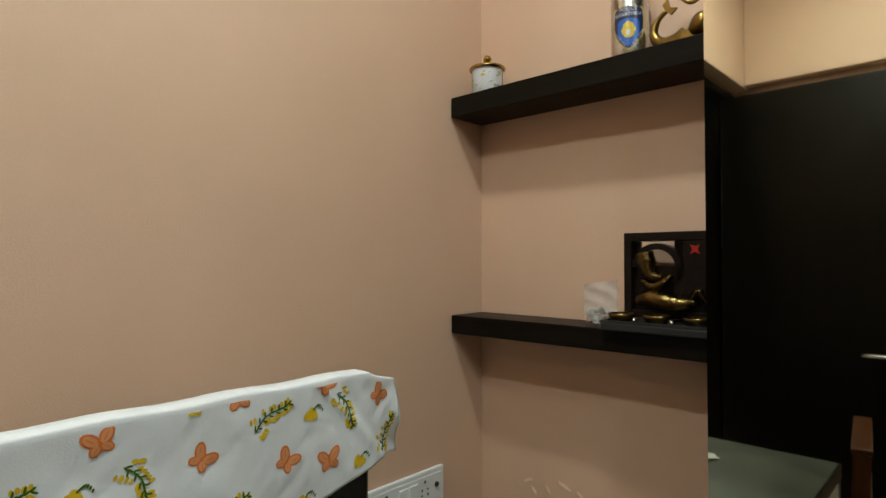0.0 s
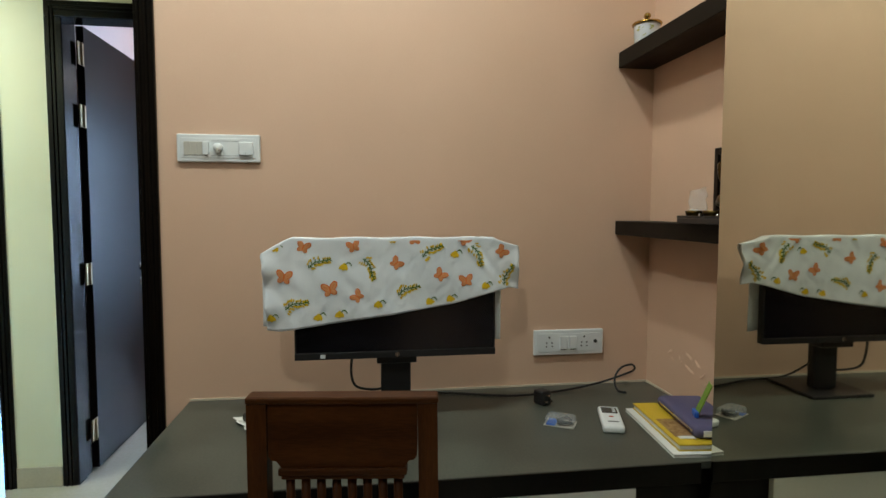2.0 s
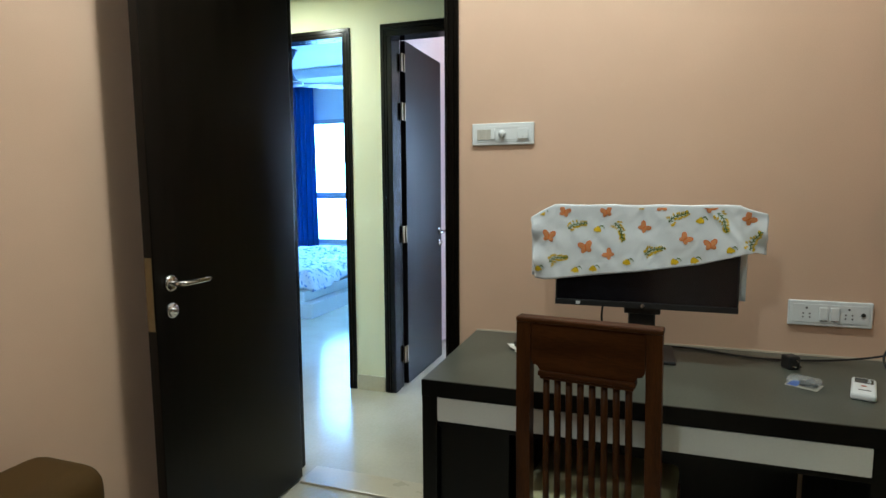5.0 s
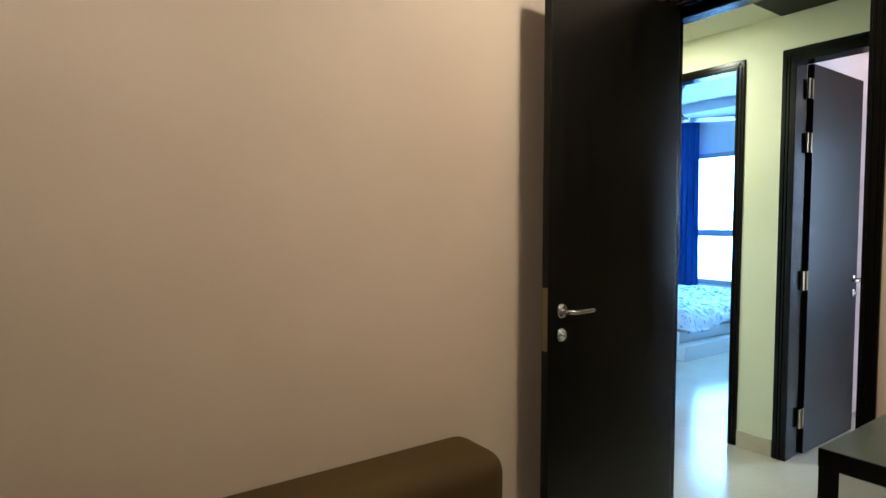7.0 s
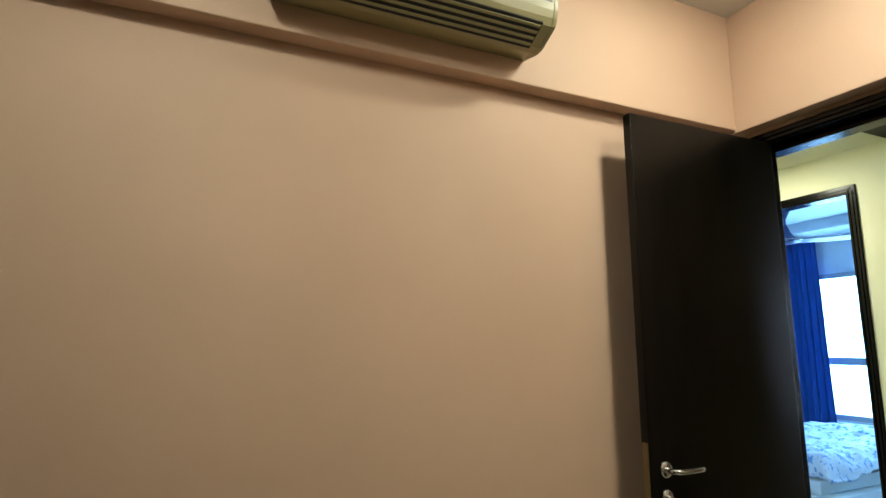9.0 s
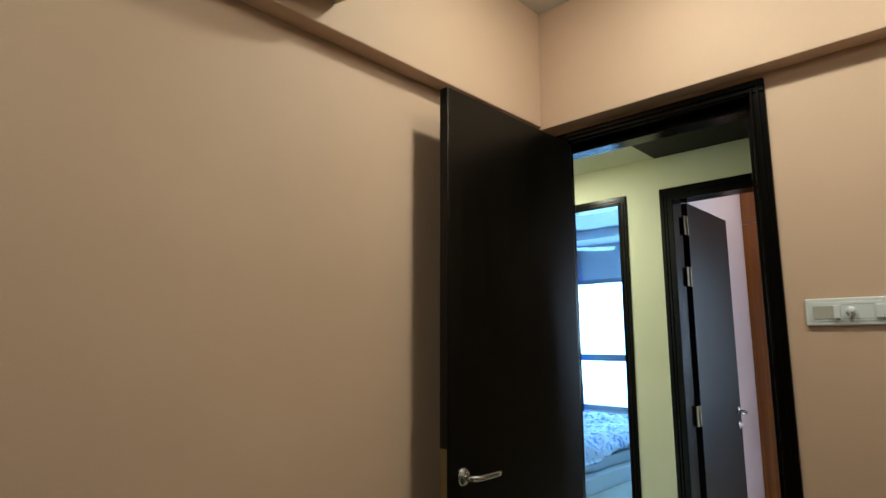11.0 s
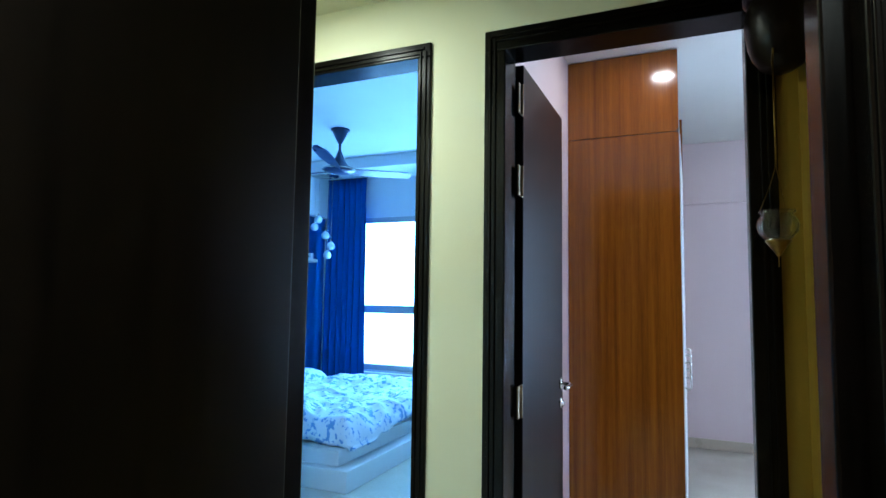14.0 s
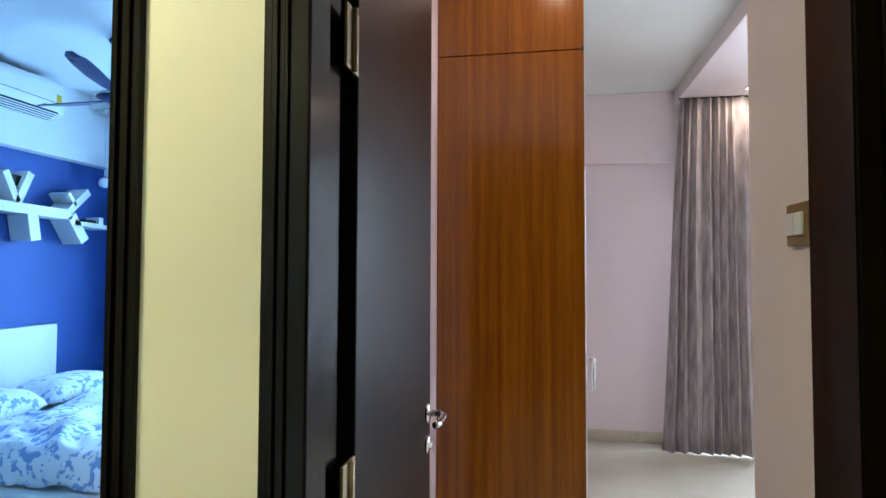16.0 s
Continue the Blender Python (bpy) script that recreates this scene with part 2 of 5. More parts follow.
def curve_pts(points, n=24):
    """A smooth line through points (Catmull-Rom)."""
    p = [Vector(q) for q in points]
    p = [2 * p[0] - p[1]] + p + [2 * p[-1] - p[-2]]
    out = []
    for i in range(1, len(p) - 2):
        for s in range(n):
            t = s / n
            a, b, c, d = p[i - 1], p[i], p[i + 1], p[i + 2]
            out.append(0.5 * (2 * b + (c - a) * t + (2 * a - 5 * b + 4 * c - d) * t * t + (3 * b - a - 3 * c + d) * t ** 3))
    return out + [p[-2]]


def prism(bm, outline, axis, lo, hi):
    """Pushes a flat outline (pairs) along an axis from lo to hi."""
    def at(u, v, w):
        return {"x": (w, u, v), "y": (u, w, v), "z": (u, v, w)}[axis]
    a = [bm.verts.new(at(u, v, lo)) for u, v in outline]
    b = [bm.verts.new(at(u, v, hi)) for u, v in outline]
    n = len(outline)
    bm.faces.new(a[::-1])
    bm.faces.new(b)
    for i in range(n):
        bm.faces.new((a[i], a[(i + 1) % n], b[(i + 1) % n], b[i]))
    return bm


# ---- structure: floor, walls, ceilings ----
structure("floor", boxes((-6.6, 3.2, -5.2, 3.4, -0.1, 0.0)), FLOORM, "polished cream stone floor with soft reflections", "floor")
structure("threshold", boxes((-0.13, 0.02, -0.80, -0.13, 0.0, 0.012), bevel=0.003), SKIRT, "beige stone sill in the study doorway", "threshold")

DOOR_Y0, DOOR_Y1, DOOR_Z = -0.938, -0.054, 2.298
structure("wall_west", boxes((-0.06, 0.0, -5.2, DOOR_Y0, 0, 2.85), (-0.06, 0.0, DOOR_Y1, 1.60, 0, 2.85), (-0.06, 0.0, DOOR_Y0, DOOR_Y1, DOOR_Z, 2.85)), PEACH,
          "peach painted study wall with a doorway", "wall")
structure("wall_hall_east", boxes((-0.12, -0.06, -5.2, DOOR_Y0, 0, 2.85), (-0.12, -0.06, DOOR_Y1, 1.60, 0, 2.85), (-0.12, -0.06, DOOR_Y0, DOOR_Y1, DOOR_Z, 2.85)), CREAM,
          "cream painted hall wall with a doorway", "wall")
structure("wall_south", boxes((0, 3.1, -1.08, -0.96, 0, 2.85)), PEACH, "plain peach painted study wall", "wall")
structure("wall_north", boxes((0, 3.1, 1.47, 1.60, 0, 2.85)), PEACH, "peach painted study wall behind open shelves", "wall")
structure("wall_east", boxes((2.98, 3.1, -0.96, 1.47, 0, 2.85)), PEACH, "peach painted study wall behind a bookcase", "wall")
structure("beam_west", boxes((0, 0.075, -0.96, 1.47, 2.314, 2.85), bevel=0.004), PEACH, "peach painted ceiling beam over the doorway", "beam")
structure("beam_south", boxes((0.075, 2.98, -0.96, -0.89, 2.324, 2.85), bevel=0.004), PEACH, "peach painted ceiling beam along the wall", "beam")
structure("ceiling", boxes((-0.06, 3.1, -1.08, 1.6, 2.85, 2.95)), CEIL, "plain white study ceiling", "ceiling")

HX0, HX1 = -1.272, -1.152
H2A, H2B, BDA, BDB, HZ = -0.903, -0.032, -1.99, -1.108, 2.292
structure("wall_hall_west", boxes((-1.212, HX1, -5.2, BDA, 0, 2.85), (-1.212, HX1, BDB, H2A, 0, 2.85), 
          (-1.212, HX1, BDA, BDB, HZ, 2.85), (-1.212, HX1, H2A, H2B, HZ, 2.85)), CREAM, "cream painted hall wall with two dark door frames", "wall")
structure("wall_hall_niche", boxes((-1.212, HX1, H2B, 0.024, 0, 2.485)), GOLD_WALL, "narrow ochre painted strip beside the door frame", "wall")
structure("wall_hall_north", boxes((-1.212, -0.12, 0.024, 0.14, 0, 2.485)), GOLD_WALL, "ochre painted hall wall behind a framed relief", "wall")
structure("wall_hall_south", boxes((-1.272, -0.12, -5.2, -5.08, 0, 2.49)), CREAM, "cream painted wall at the end of the hall", "wall")
structure("ceiling_hall", boxes((-1.212, -0.12, -5.2, -0.92, 2.49, 2.59)), CREAM, "cream painted hall ceiling", "ceiling")
structure("ceiling_hall_dark", boxes((-1.212, -0.12, -0.92, 0.14, 2.486, 2.59)), WENGE_H, "dark wood panelled hall ceiling", "ceiling")

structure("wall_bedroom_east", boxes((HX0, -1.212, -5.2, BDA, 0, 2.85), (HX0, -1.212, BDB, -0.99, 0, 2.85), (HX0, -1.212, BDA, BDB, HZ, 2.85)), BWHITE, "white painted bedroom wall with the doorway", "wall")
structure("wall_bedroom_north", boxes((-5.35, HX0, -1.06, -0.99, 0, 2.85)), BWHITE, "white painted bedroom wall", "wall")
structure("wall_bedroom_south", boxes((-5.35, HX0, -4.42, -4.30, 0, 2.84)), BLUE, "royal blue painted bedroom wall behind the bed", "wall")
structure("beam_bedroom_south", boxes((-5.05, HX0, -4.30, -4.20, 2.27, 2.84)), BWHITE, "white painted beam above the blue wall", "beam")
WX, WY0, WY1, WZ0, WZ1 = -5.05, -3.95, -1.90, 0.52, 2.262
structure("wall_bedroom_west", boxes((-5.25, WX, -4.30, WY0, 0, 2.84), (-5.25, WX, WY1, -1.06, 0, 2.84), (-5.25, WX, WY0, WY1, 0, WZ0), (-5.25, WX, WY0, WY1, WZ1, 2.84)), BWHITE,
          "white painted bedroom wall with a wide window", "wall")
structure("ceiling_bedroom", boxes((-5.35, HX0, -4.42, -0.99, 2.84, 2.95)), BWHITE, "white bedroom ceiling", "ceiling")
structure("ceiling_bedroom_drop", boxes((WX, -4.50, -4.20, -1.06, 2.72, 2.84), bevel=0.004), BWHITE, "white lowered ceiling band above the curtain", "ceiling")

structure("wall_dressing_south", boxes((-5.45, HX0, -0.99, -0.95, 0, 2.85)), PINK, "pale pink painted wall of the dressing room", "wall")
structure("wall_dressing_east", boxes((HX0, -1.212, -0.95, H2A, 0, 2.85), (HX0, -1.212, H2B, 0.14, 0, 2.85), (HX0, -1.212, H2A, H2B, HZ, 2.85)), PINK, "pale pink wall beside the doorway", "wall")
structure("wall_dressing_passage", boxes((-1.72, HX0, -0.035, 0.14, 0, 2.85), bevel=0.003), PINK, "pale pink painted wall end with a light switch", "wall")
structure("wall_dressing_inner", boxes((-1.72, -1.60, 0.14, 3.0, 0, 2.85)), PINK, "pale pink painted wall of the dressing room", "wall")
structure("wall_dressing_north", boxes((-5.45, -1.60, 3.0, 3.1, 0, 2.85)), PINK, "pale pink painted wall of the dressing room", "wall")
DX, DY0, DY1 = -5.25, 0.75, 2.60
structure("wall_dressing_west", boxes((-5.45, DX, -0.95, DY0, 0, 2.85), (-5.45, DX, DY1, 3.0, 0, 2.85), (-5.45, DX, DY0, DY1, 0, 0.12), (-5.45, DX, DY0, DY1, 2.30, 2.85)), PINK,
          "pale pink painted wall with a tall window", "wall")
structure("beam_dressing_west", boxes((DX, DX + 0.07, -0.95, 0.62, 2.27, 2.85), bevel=0.004), PINK, "pale pink painted beam on the far wall", "beam")
structure("ceiling_dressing", boxes((-5.45, HX0, -0.99, 3.1, 2.85, 2.95)), CEIL, "white dressing room ceiling", "ceiling")
structure("ceiling_dressing_drop", boxes((DX + 0.01, -1.72, 0.575, 3.0, 2.74, 2.85), bevel=0.004), PINK, "pale pink lowered ceiling with a curtain recess", "ceiling")


def skirting(name, *spec):
    return structure(name, boxes(*spec, bevel=0.003), SKIRT, "beige stone skirting along the wall", "skirting")


skirting("baseboard_hall", (HX1, HX1 + 0.012, BDB + 0.002, H2A - 0.002, 0, 0.10), (HX1, HX1 + 0.012, -5.0, BDA - 0.002, 0, 0.10))
skirting("baseboard_dressing", (DX, DX + 0.012, -0.94, 0.74, 0, 0.09))
skirting("baseboard_bedroom", (WX, WX + 0.012, -4.2, -1.07, 0, 0.09))


# ---- door frames and leaves ----
def door_frame(name, x0, x1, ya, yb, top, wide, deep, label):
    """Rebated frame round an opening in a wall between x0 and x1: wide is the face on the x1 side, deep that on the x0 side."""
    root = thing(name, label, "door frame")
    root["kind"] = "structure"
    xm = x1 - 0.05 if wide < deep else x0 + 0.05
    for nm, a, b in (("jamb", ya, 1), ("jamb", yb, -1)):
        front = (min(a, a + b * wide), max(a, a + b * wide))
        back = (min(a, a + b * deep), max(a, a + b * deep))
        post = part(nm, boxes((xm, x1 + 0.012, *front, 0, top - wide), bevel=0.004), FRAMELAC, root)
        part("stop", boxes((x0 - 0.012, xm - 0.0005, *back, 0, top - deep), bevel=0.004), FRAMELAC, post)
        for u, v in ((0.016, 0.026), (0.036, 0.043)):
            lo, hi = sorted((a + b * u, a + b * v))
            part("moulding", boxes((x1 + 0.012, x1 + 0.018, lo, hi, 0.0, top - 0.03), bevel=0.002), FRAMELAC, post)
    head = part("head", boxes((xm, x1 + 0.012, ya, yb, top - wide, top), bevel=0.004), FRAMELAC, root)
    part("stop", boxes((x0 - 0.012, xm - 0.0005, ya, yb, top - deep, top), bevel=0.004), FRAMELAC, head)
    for u, v in ((0.016, 0.026), (0.036, 0.043)):
        part("moulding", boxes((x1 + 0.012, x1 + 0.018, ya + v, yb - v, top - v, top - u), bevel=0.002), FRAMELAC, head)
    return root


door_frame("door_1", -0.12, 0.0, DOOR_Y0, DOOR_Y1, DOOR_Z, 0.048, 0.076, "dark wenge door frame of the study")
door_frame("door_2", HX0, HX1, H2A, H2B, HZ, 0.075, 0.070, "dark wenge door frame of the dressing room")
door_frame("door_3", HX0, HX1, BDA, BDB, HZ, 0.053, 0.042, "dark wenge door frame of the bedroom")


def lever(parent, x, y, z, out, way):
    """Lever handle on a round rose, with a lock rose below; out: +1 or -1 along y, way: +1 or -1 along x."""
    h = part("handle", lathe(bmesh.new(), [(0.001, 0), (0.026, 0), (0.026, 0.006), (0.022, 0.009), (0.001, 0.009)], 24), STEEL, parent, "brushed steel lever handle", True,
             pose(x, y, z, -90 * out, 0, 0))
    bm = tube(bmesh.new(), curve_pts([(0, 0, 0.005), (0, 0, 0.035), (way * 0.016, 0, 0.050), (way * 0.06, 0, 0.053), (way * 0.105, 0, 0.052), (way * 0.122, 0, 0.046)], 5), 0.0095, 10)
    part("lever", bm, STEEL, h, "", True)
    part("lock", lathe(bmesh.new(), [(0.001, 0), (0.025, 0), (0.025, 0.005), (0.021, 0.008), (0.010, 0.008), (0.010, 0.018), (0.001, 0.018)], 20), STEEL, parent, "round steel lock", True,
         pose(x, y, z - 0.088, -90 * out, 0, 0))


leaf = thing("door_leaf", "dark wenge door standing open against the wall", "door", (0.0, -0.805, 0))
part("panel", boxes((-0.016, 0.755, -0.036, 0.0, 0.014, 2.255), bevel=0.003), WENGE, leaf)
part("lock_plate", boxes((0.7545, 0.757, -0.031, -0.005, 0.873, 1.105), bevel=0.001), HINGE, leaf, "brass lock plate on the door's edge")
lever(leaf, 0.690, 0.0, 1.017, 1, -1)

leaf2 = thing("door_leaf", "dark veneered door standing open into the dressing room", "door", (-1.279, -0.815, 0))
part("panel", boxes((-0.735, -0.045, -0.036, 0.0, 0.008, 2.232), bevel=0.003), LEAF_GREY, leaf2)
lever(leaf2, -0.685, 0.0, 0.985, 1, 1)
for hz in (0.22, 1.013, 1.79, 2.09):
    hinge = part("hinge", boxes((-0.044, 0.020, -0.004, 0.0015, hz - 0.055, hz + 0.055), bevel=0.001), HINGE, leaf2, "dull brass butt hinge")
    part("knuckle", tube(bmesh.new(), [(-0.012, 0.004, hz - 0.055), (-0.012, 0.004, hz + 0.055)], 0.006, 8), HINGE, hinge, "", True)

# ---- study: wardrobe, desk, shelves ----
ward = thing("wardrobe", "dark wenge wardrobe with a full-height mirror door", "wardrobe", (0, 0, 0))
part("body", boxes((0.6225, 2.64, 1.338, 1.468, 0.0, 2.845), bevel=0.003), WENGE, ward)
part("mirror", boxes((0.0, 0.601, 0.0, 0.004, 0.02, 2.84)), MIRROR, ward, "tall frameless silvered mirror", False, pose(0.621, 1.297, 0, 0, 0, -0.3))
part("mirror_backing", boxes((0.0005, 0.6005, 0.0045, 0.010, 0.02, 2.84)), STEEL, ward, "", False, pose(0.621, 1.297, 0, 0, 0, -0.3))
part("side_panel", boxes((1.224, 1.255, 1.292, 1.337, 0.0, 2.84), bevel=0.003), WENGE, ward)
for dx0, dx1 in ((1.257, 1.94), (1.945, 2.64)):
    part("door", boxes((dx0, dx1, 1.285, 1.3375, 0.05, 2.84), bevel=0.002), WENGE, ward)

desk = thing("desk", "long dark built-in desk with white drawer fronts", "desk", (0, 0, 0))
part("top", boxes((0.004, 0.600, 0.014, 1.466, 0.742, 0.760), bevel=0.002), DESKTOP, desk, "grey-brown laminate desk top")
part("front_edge", boxes((0.6002, 0.607, 0.014, 1.284, 0.712, 0.7605), bevel=0.002), WENGE, desk)
part("side_panel", boxes((0.004, 0.604, 0.0145, 0.060, 0.0, 0.741), bevel=0.002), WENGE, desk)
part("apron", boxes((0.570, 0.590, 0.060, 1.466, 0.62, 0.741)), WENGE, desk)
for y0, y1 in ((0.062, 0.586), (0.592, 1.128)):
    part("drawer", boxes((0.585, 0.6055, y0, y1, 0.640, 0.711), bevel=0.002), WHITE_LAM, desk, "plain white drawer front")
part("pedestal", boxes((0.10, 0.58, 0.062, 0.27, 0.04, 0.62), bevel=0.002), WENGE, desk)
part("pedestal", boxes((0.05, 0.58, 1.135, 1.28, 0.0, 0.74), bevel=0.002), WENGE, desk)
# dark board carried to the floor, standing in for the shade under the desk
part("back_panel", boxes((0.003, 0.018, 0.062, 1.13, 0.005, 0.741)), WENGE, desk)


def wall_shelf(z0, z1, label):
    return solid("wall_shelf", boxes((0.002, 0.6205, 1.347, 1.468, z0, z1), bevel=0.0025), WENGE_H, label, "shelf")


wall_shelf(1.787, 1.836, "dark laminate floating shelf in the alcove")
wall_shelf(1.253, 1.298, "dark laminate floating shelf in the alcove")

# ---- study: chair ----
chair = thing("desk_chair", "reddish-brown wooden chair with slatted back at the desk", "chair", (0.726, 0.489, 0), -7)
chair.scale = (1, 1, 0.988)
for sy in (-1, 1):
    pts = [(0.02, sy * 0.162, 0.0), (0.0, sy * 0.162, 0.25), (-0.03, sy * 0.161, 0.45), (-0.015, sy * 0.158, 0.70), (0.0, sy * 0.154, 0.9925)]
    bm = bmesh.new()
    rings = []
    for x, y, z in curve_pts(pts, 6):
        rings.append([bm.verts.new((x + dx, y + dy, z)) for dx, dy in ((-0.018, -0.018), (0.018, -0.018), (0.018, 0.018), (-0.018, 0.018))])
    for a, b in zip(rings, rings[1:]):
        for i in range(4):
            bm.faces.new((a[i], a[(i + 1) % 4], b[(i + 1) % 4], b[i]))
    bm.faces.new(rings[0][::-1])
    bm.faces.new(rings[-1])
    part("back_post", bm, CHAIRWOOD, chair)
    part("front_leg", boxes((-0.44, -0.40, sy * 0.185 - 0.02, sy * 0.185 + 0.02, 0, 0.42), bevel=0.004), CHAIRWOOD, chair)
    part("side_rail", boxes((-0.40, -0.035, sy * 0.178 - 0.011, sy * 0.178 + 0.011, 0.37, 0.425), bevel=0.003), CHAIRWOOD, chair)
bm = bmesh.new()
rail = [(-0.1355, 0.992), (0.1355, 0.992), (0.1355, 0.905), (0.1345, 0.893), (0.130, 0.886), (0.120, 0.884), (0.112, 0.872), (-0.112, 0.872), (-0.120, 0.884), (-0.130, 0.886), (-0.1345, 0.893), (-0.1355, 0.905)]
prism(bm, rail, "x", -0.014, 0.012)
part("top_rail", bm, CHAIRWOOD_H, chair)
part("top_cap", boxes((-0.022, 0.020, -0.174, 0.174, 0.9927, 1.006), bevel=0.004), CHAIRWOOD_H, chair)
bm = boxes((-0.020, 0.018, -0.117, 0.117, 0.858, 0.8715), bevel=0.003)
add_box(bm, -0.016, 0.014, -0.112, 0.112, 0.850, 0.858, bevel=0.002)
part("slat_rail", bm, CHAIRWOOD_H, chair)
for i in range(8):
    y = -0.0995 + i * 0.0284
    bm = tube(bmesh.new(), [(-0.004, y, 0.852), (-0.016, y * 1.02, 0.70), (-0.028, y * 1.04, 0.50), (-0.03, y * 1.04, 0.46)], 0.0085, 8)
    part("slat", bm, CHAIRWOOD, chair, "", True)
part("lower_rail", boxes((-0.045, -0.015, -0.142, 0.142, 0.425, 0.468), bevel=0.003), CHAIRWOOD_H, chair)
part("front_rail", boxes((-0.432, -0.408, -0.165, 0.165, 0.37, 0.425), bevel=0.003), CHAIRWOOD_H, chair)
bm = boxes((-0.45, -0.05, -0.20, 0.20, 0.426, 0.476), bevel=0.02, segs=4)
part("seat", bm, SEATCLOTH, chair, "pale green striped seat cushion", True)

# ---- study: sofa, bookcase, air conditioner ----
sofa = thing("sofa", "brown upholstered sofa along the plain wall", "sofa", (0, 0, 0))
bm = boxes((1.03, 2.55, -0.955, -0.69, 0.12, 0.611), bevel=0.07, segs=6)
part("backrest", bm, SOFA, sofa, "", True)
part("seat", boxes((1.03, 2.55, -0.685, -0.36, 0.12, 0.40), bevel=0.04, segs=4), SOFA, sofa, "", True)
for fx in (1.10, 2.48):
    for fy in (-0.90, -0.42):
        part("foot", boxes((fx - 0.025, fx + 0.025, fy - 0.025, fy + 0.025, 0, 0.121), bevel=0.004), WENGE, sofa)

case = thing("bookcase", "dark open bookcase with deep empty shelves", "bookcase", (2.66, 0, 0))
part("back_panel", boxes((0.305, 0.318, -0.955, 0.55, 0.0, 2.60)), WENGE, case)
for y0, y1 in ((-0.957, -0.935), (-0.22, -0.195), (0.528, 0.55)):
    part("upright", boxes((0.0, 0.304, y0, y1, 0.0, 2.60), bevel=0.002), WENGE, case)
for z in (0.08, 0.40, 0.72, 1.04, 1.365, 1.69, 2.01, 2.33, 2.58):
    for y0, y1 in ((-0.9345, -0.2205), (-0.1945, 0.5275)):
        part("shelf", boxes((0.004, 0.304, y0, y1, z, z + 0.022), bevel=0.002), WENGE_H, case)


def split_ac(name, label, at, turn, long, high, deep, shell):
    """A wall-hung unit: rounded shell, dark outlet with vanes, a flap and a sticker; its back is at y = 0 and it faces +y."""
    root = thing(name, label, "air conditioner", at, turn)
    prof = [(0.0, high), (deep * 0.80, high), (deep * 0.90, high * 0.97), (deep * 0.97, high * 0.89), (deep, high * 0.78), (deep, high * 0.42), (deep * 0.985, high * 0.31), (deep * 0.955, high * 0.22), (deep * 0.90, high * 0.14), (deep * 0.55, 0.0), (deep * 0.40, -0.004), (0.0, 0.012)]
    part("shell", prism(bmesh.new(), prof, "x", 0.0, long), shell, root)
    for s in (0.0, long - 0.012):
        part("end_cap", prism(bmesh.new(), [(y * 1.012, z * 1.012 - 0.001) for y, z in prof], "x", s - 0.002, s + 0.012), shell, root)
    part("panel_seam", boxes((0.02, long - 0.02, deep * 0.96, deep * 1.004, high * 0.40, high * 0.415)), BLACK_PL, root)
    a = math.degrees(math.atan2(high * 0.14, deep * 0.35))
    out = part("outlet", boxes((0.05, long - 0.05, -0.048, 0.048, -0.004, 0.004)), BLACK_PL, root, "dark air outlet", False, pose(0, deep * 0.74, high * 0.066, a, 0, 0))
    for v in (-0.030, -0.008, 0.014, 0.036):
        part("vane", boxes((0.055, long - 0.055, v - 0.007, v + 0.003, -0.0085, -0.0045), bevel=0.001), shell, out)
    return root


AC_CREAM = mat("ivory_ac_plastic", (0.34, 0.305, 0.15), 0.35, dark=(0.30, 0.265, 0.13), scale=8, amount=0.3, bump=0.0)
ac = split_ac("air_conditioner", "ivory split air conditioner hung on the beam", (1.150, -0.888, 2.395), 0, 0.86, 0.28, 0.205, AC_CREAM)

# ---- study: monitor ----
mon = thing("monitor", "black flat monitor half covered by a printed cloth", "monitor", (0.13, 0.62, 0.76))
part("screen", boxes((0.083, 0.106, -0.272, 0.272, 0.172, 0.484), bevel=0.004), BLACK_PL, mon)
part("display", boxes((0.1062, 0.1068, -0.266, 0.266, 0.192, 0.478)), SCREEN, mon, "dark switched-off display")
part("chin", boxes((0.106, 0.109, -0.272, 0.272, 0.172, 0.190), bevel=0.001), BLACK_PL, mon)
bm = boxes((0.02, 0.083, -0.13, 0.13, 0.20, 0.42), bevel=0.02, segs=3)
part("rear_housing", bm, BLACK_PL, mon)
part("mount_plate", boxes((0.030, 0.088, -0.055, 0.055, 0.150, 0.1715), bevel=0.004), BLACK_PL, mon)
part("neck", boxes((0.015, 0.045, -0.042, 0.042, 0.008, 0.30), bevel=0.006), BLACK_PL, mon)
part("base", boxes((-0.08, 0.12, -0.105, 0.105, 0.0, 0.010), bevel=0.004), BLACK_PL, mon)
part("badge", lathe(bmesh.new(), [(0.0002, 0), (0.0065, 0), (0.0065, 0.0006), (0.0002, 0.0006)], 16), STEEL, mon, "round silver badge", False, pose(0.109, 0.0, 0.181, 0, 90, 0))
part("sticker", boxes((0.109, 0.1094, -0.205, -0.192, 0.176, 0.186)), WHITE_PL, mon, "small white sticker")

# ---- study: cloth over the monitor ----
CY0, CY1 = 0.264, 0.960


def hem(y):
    """Height of the cloth's front hem at y."""
    pts = [(CY0, 1.014), (0.30, 1.012), (0.598, 1.050), (0.773, 1.077), (0.90, 1.112), (0.93, 1.119), (CY1, 1.112)]
    for (a, p), (b, q) in zip(pts, pts[1:]):
        if y <= b:
            return p + (q - p) * (y - a) / (b - a)
    return pts[-1][1]


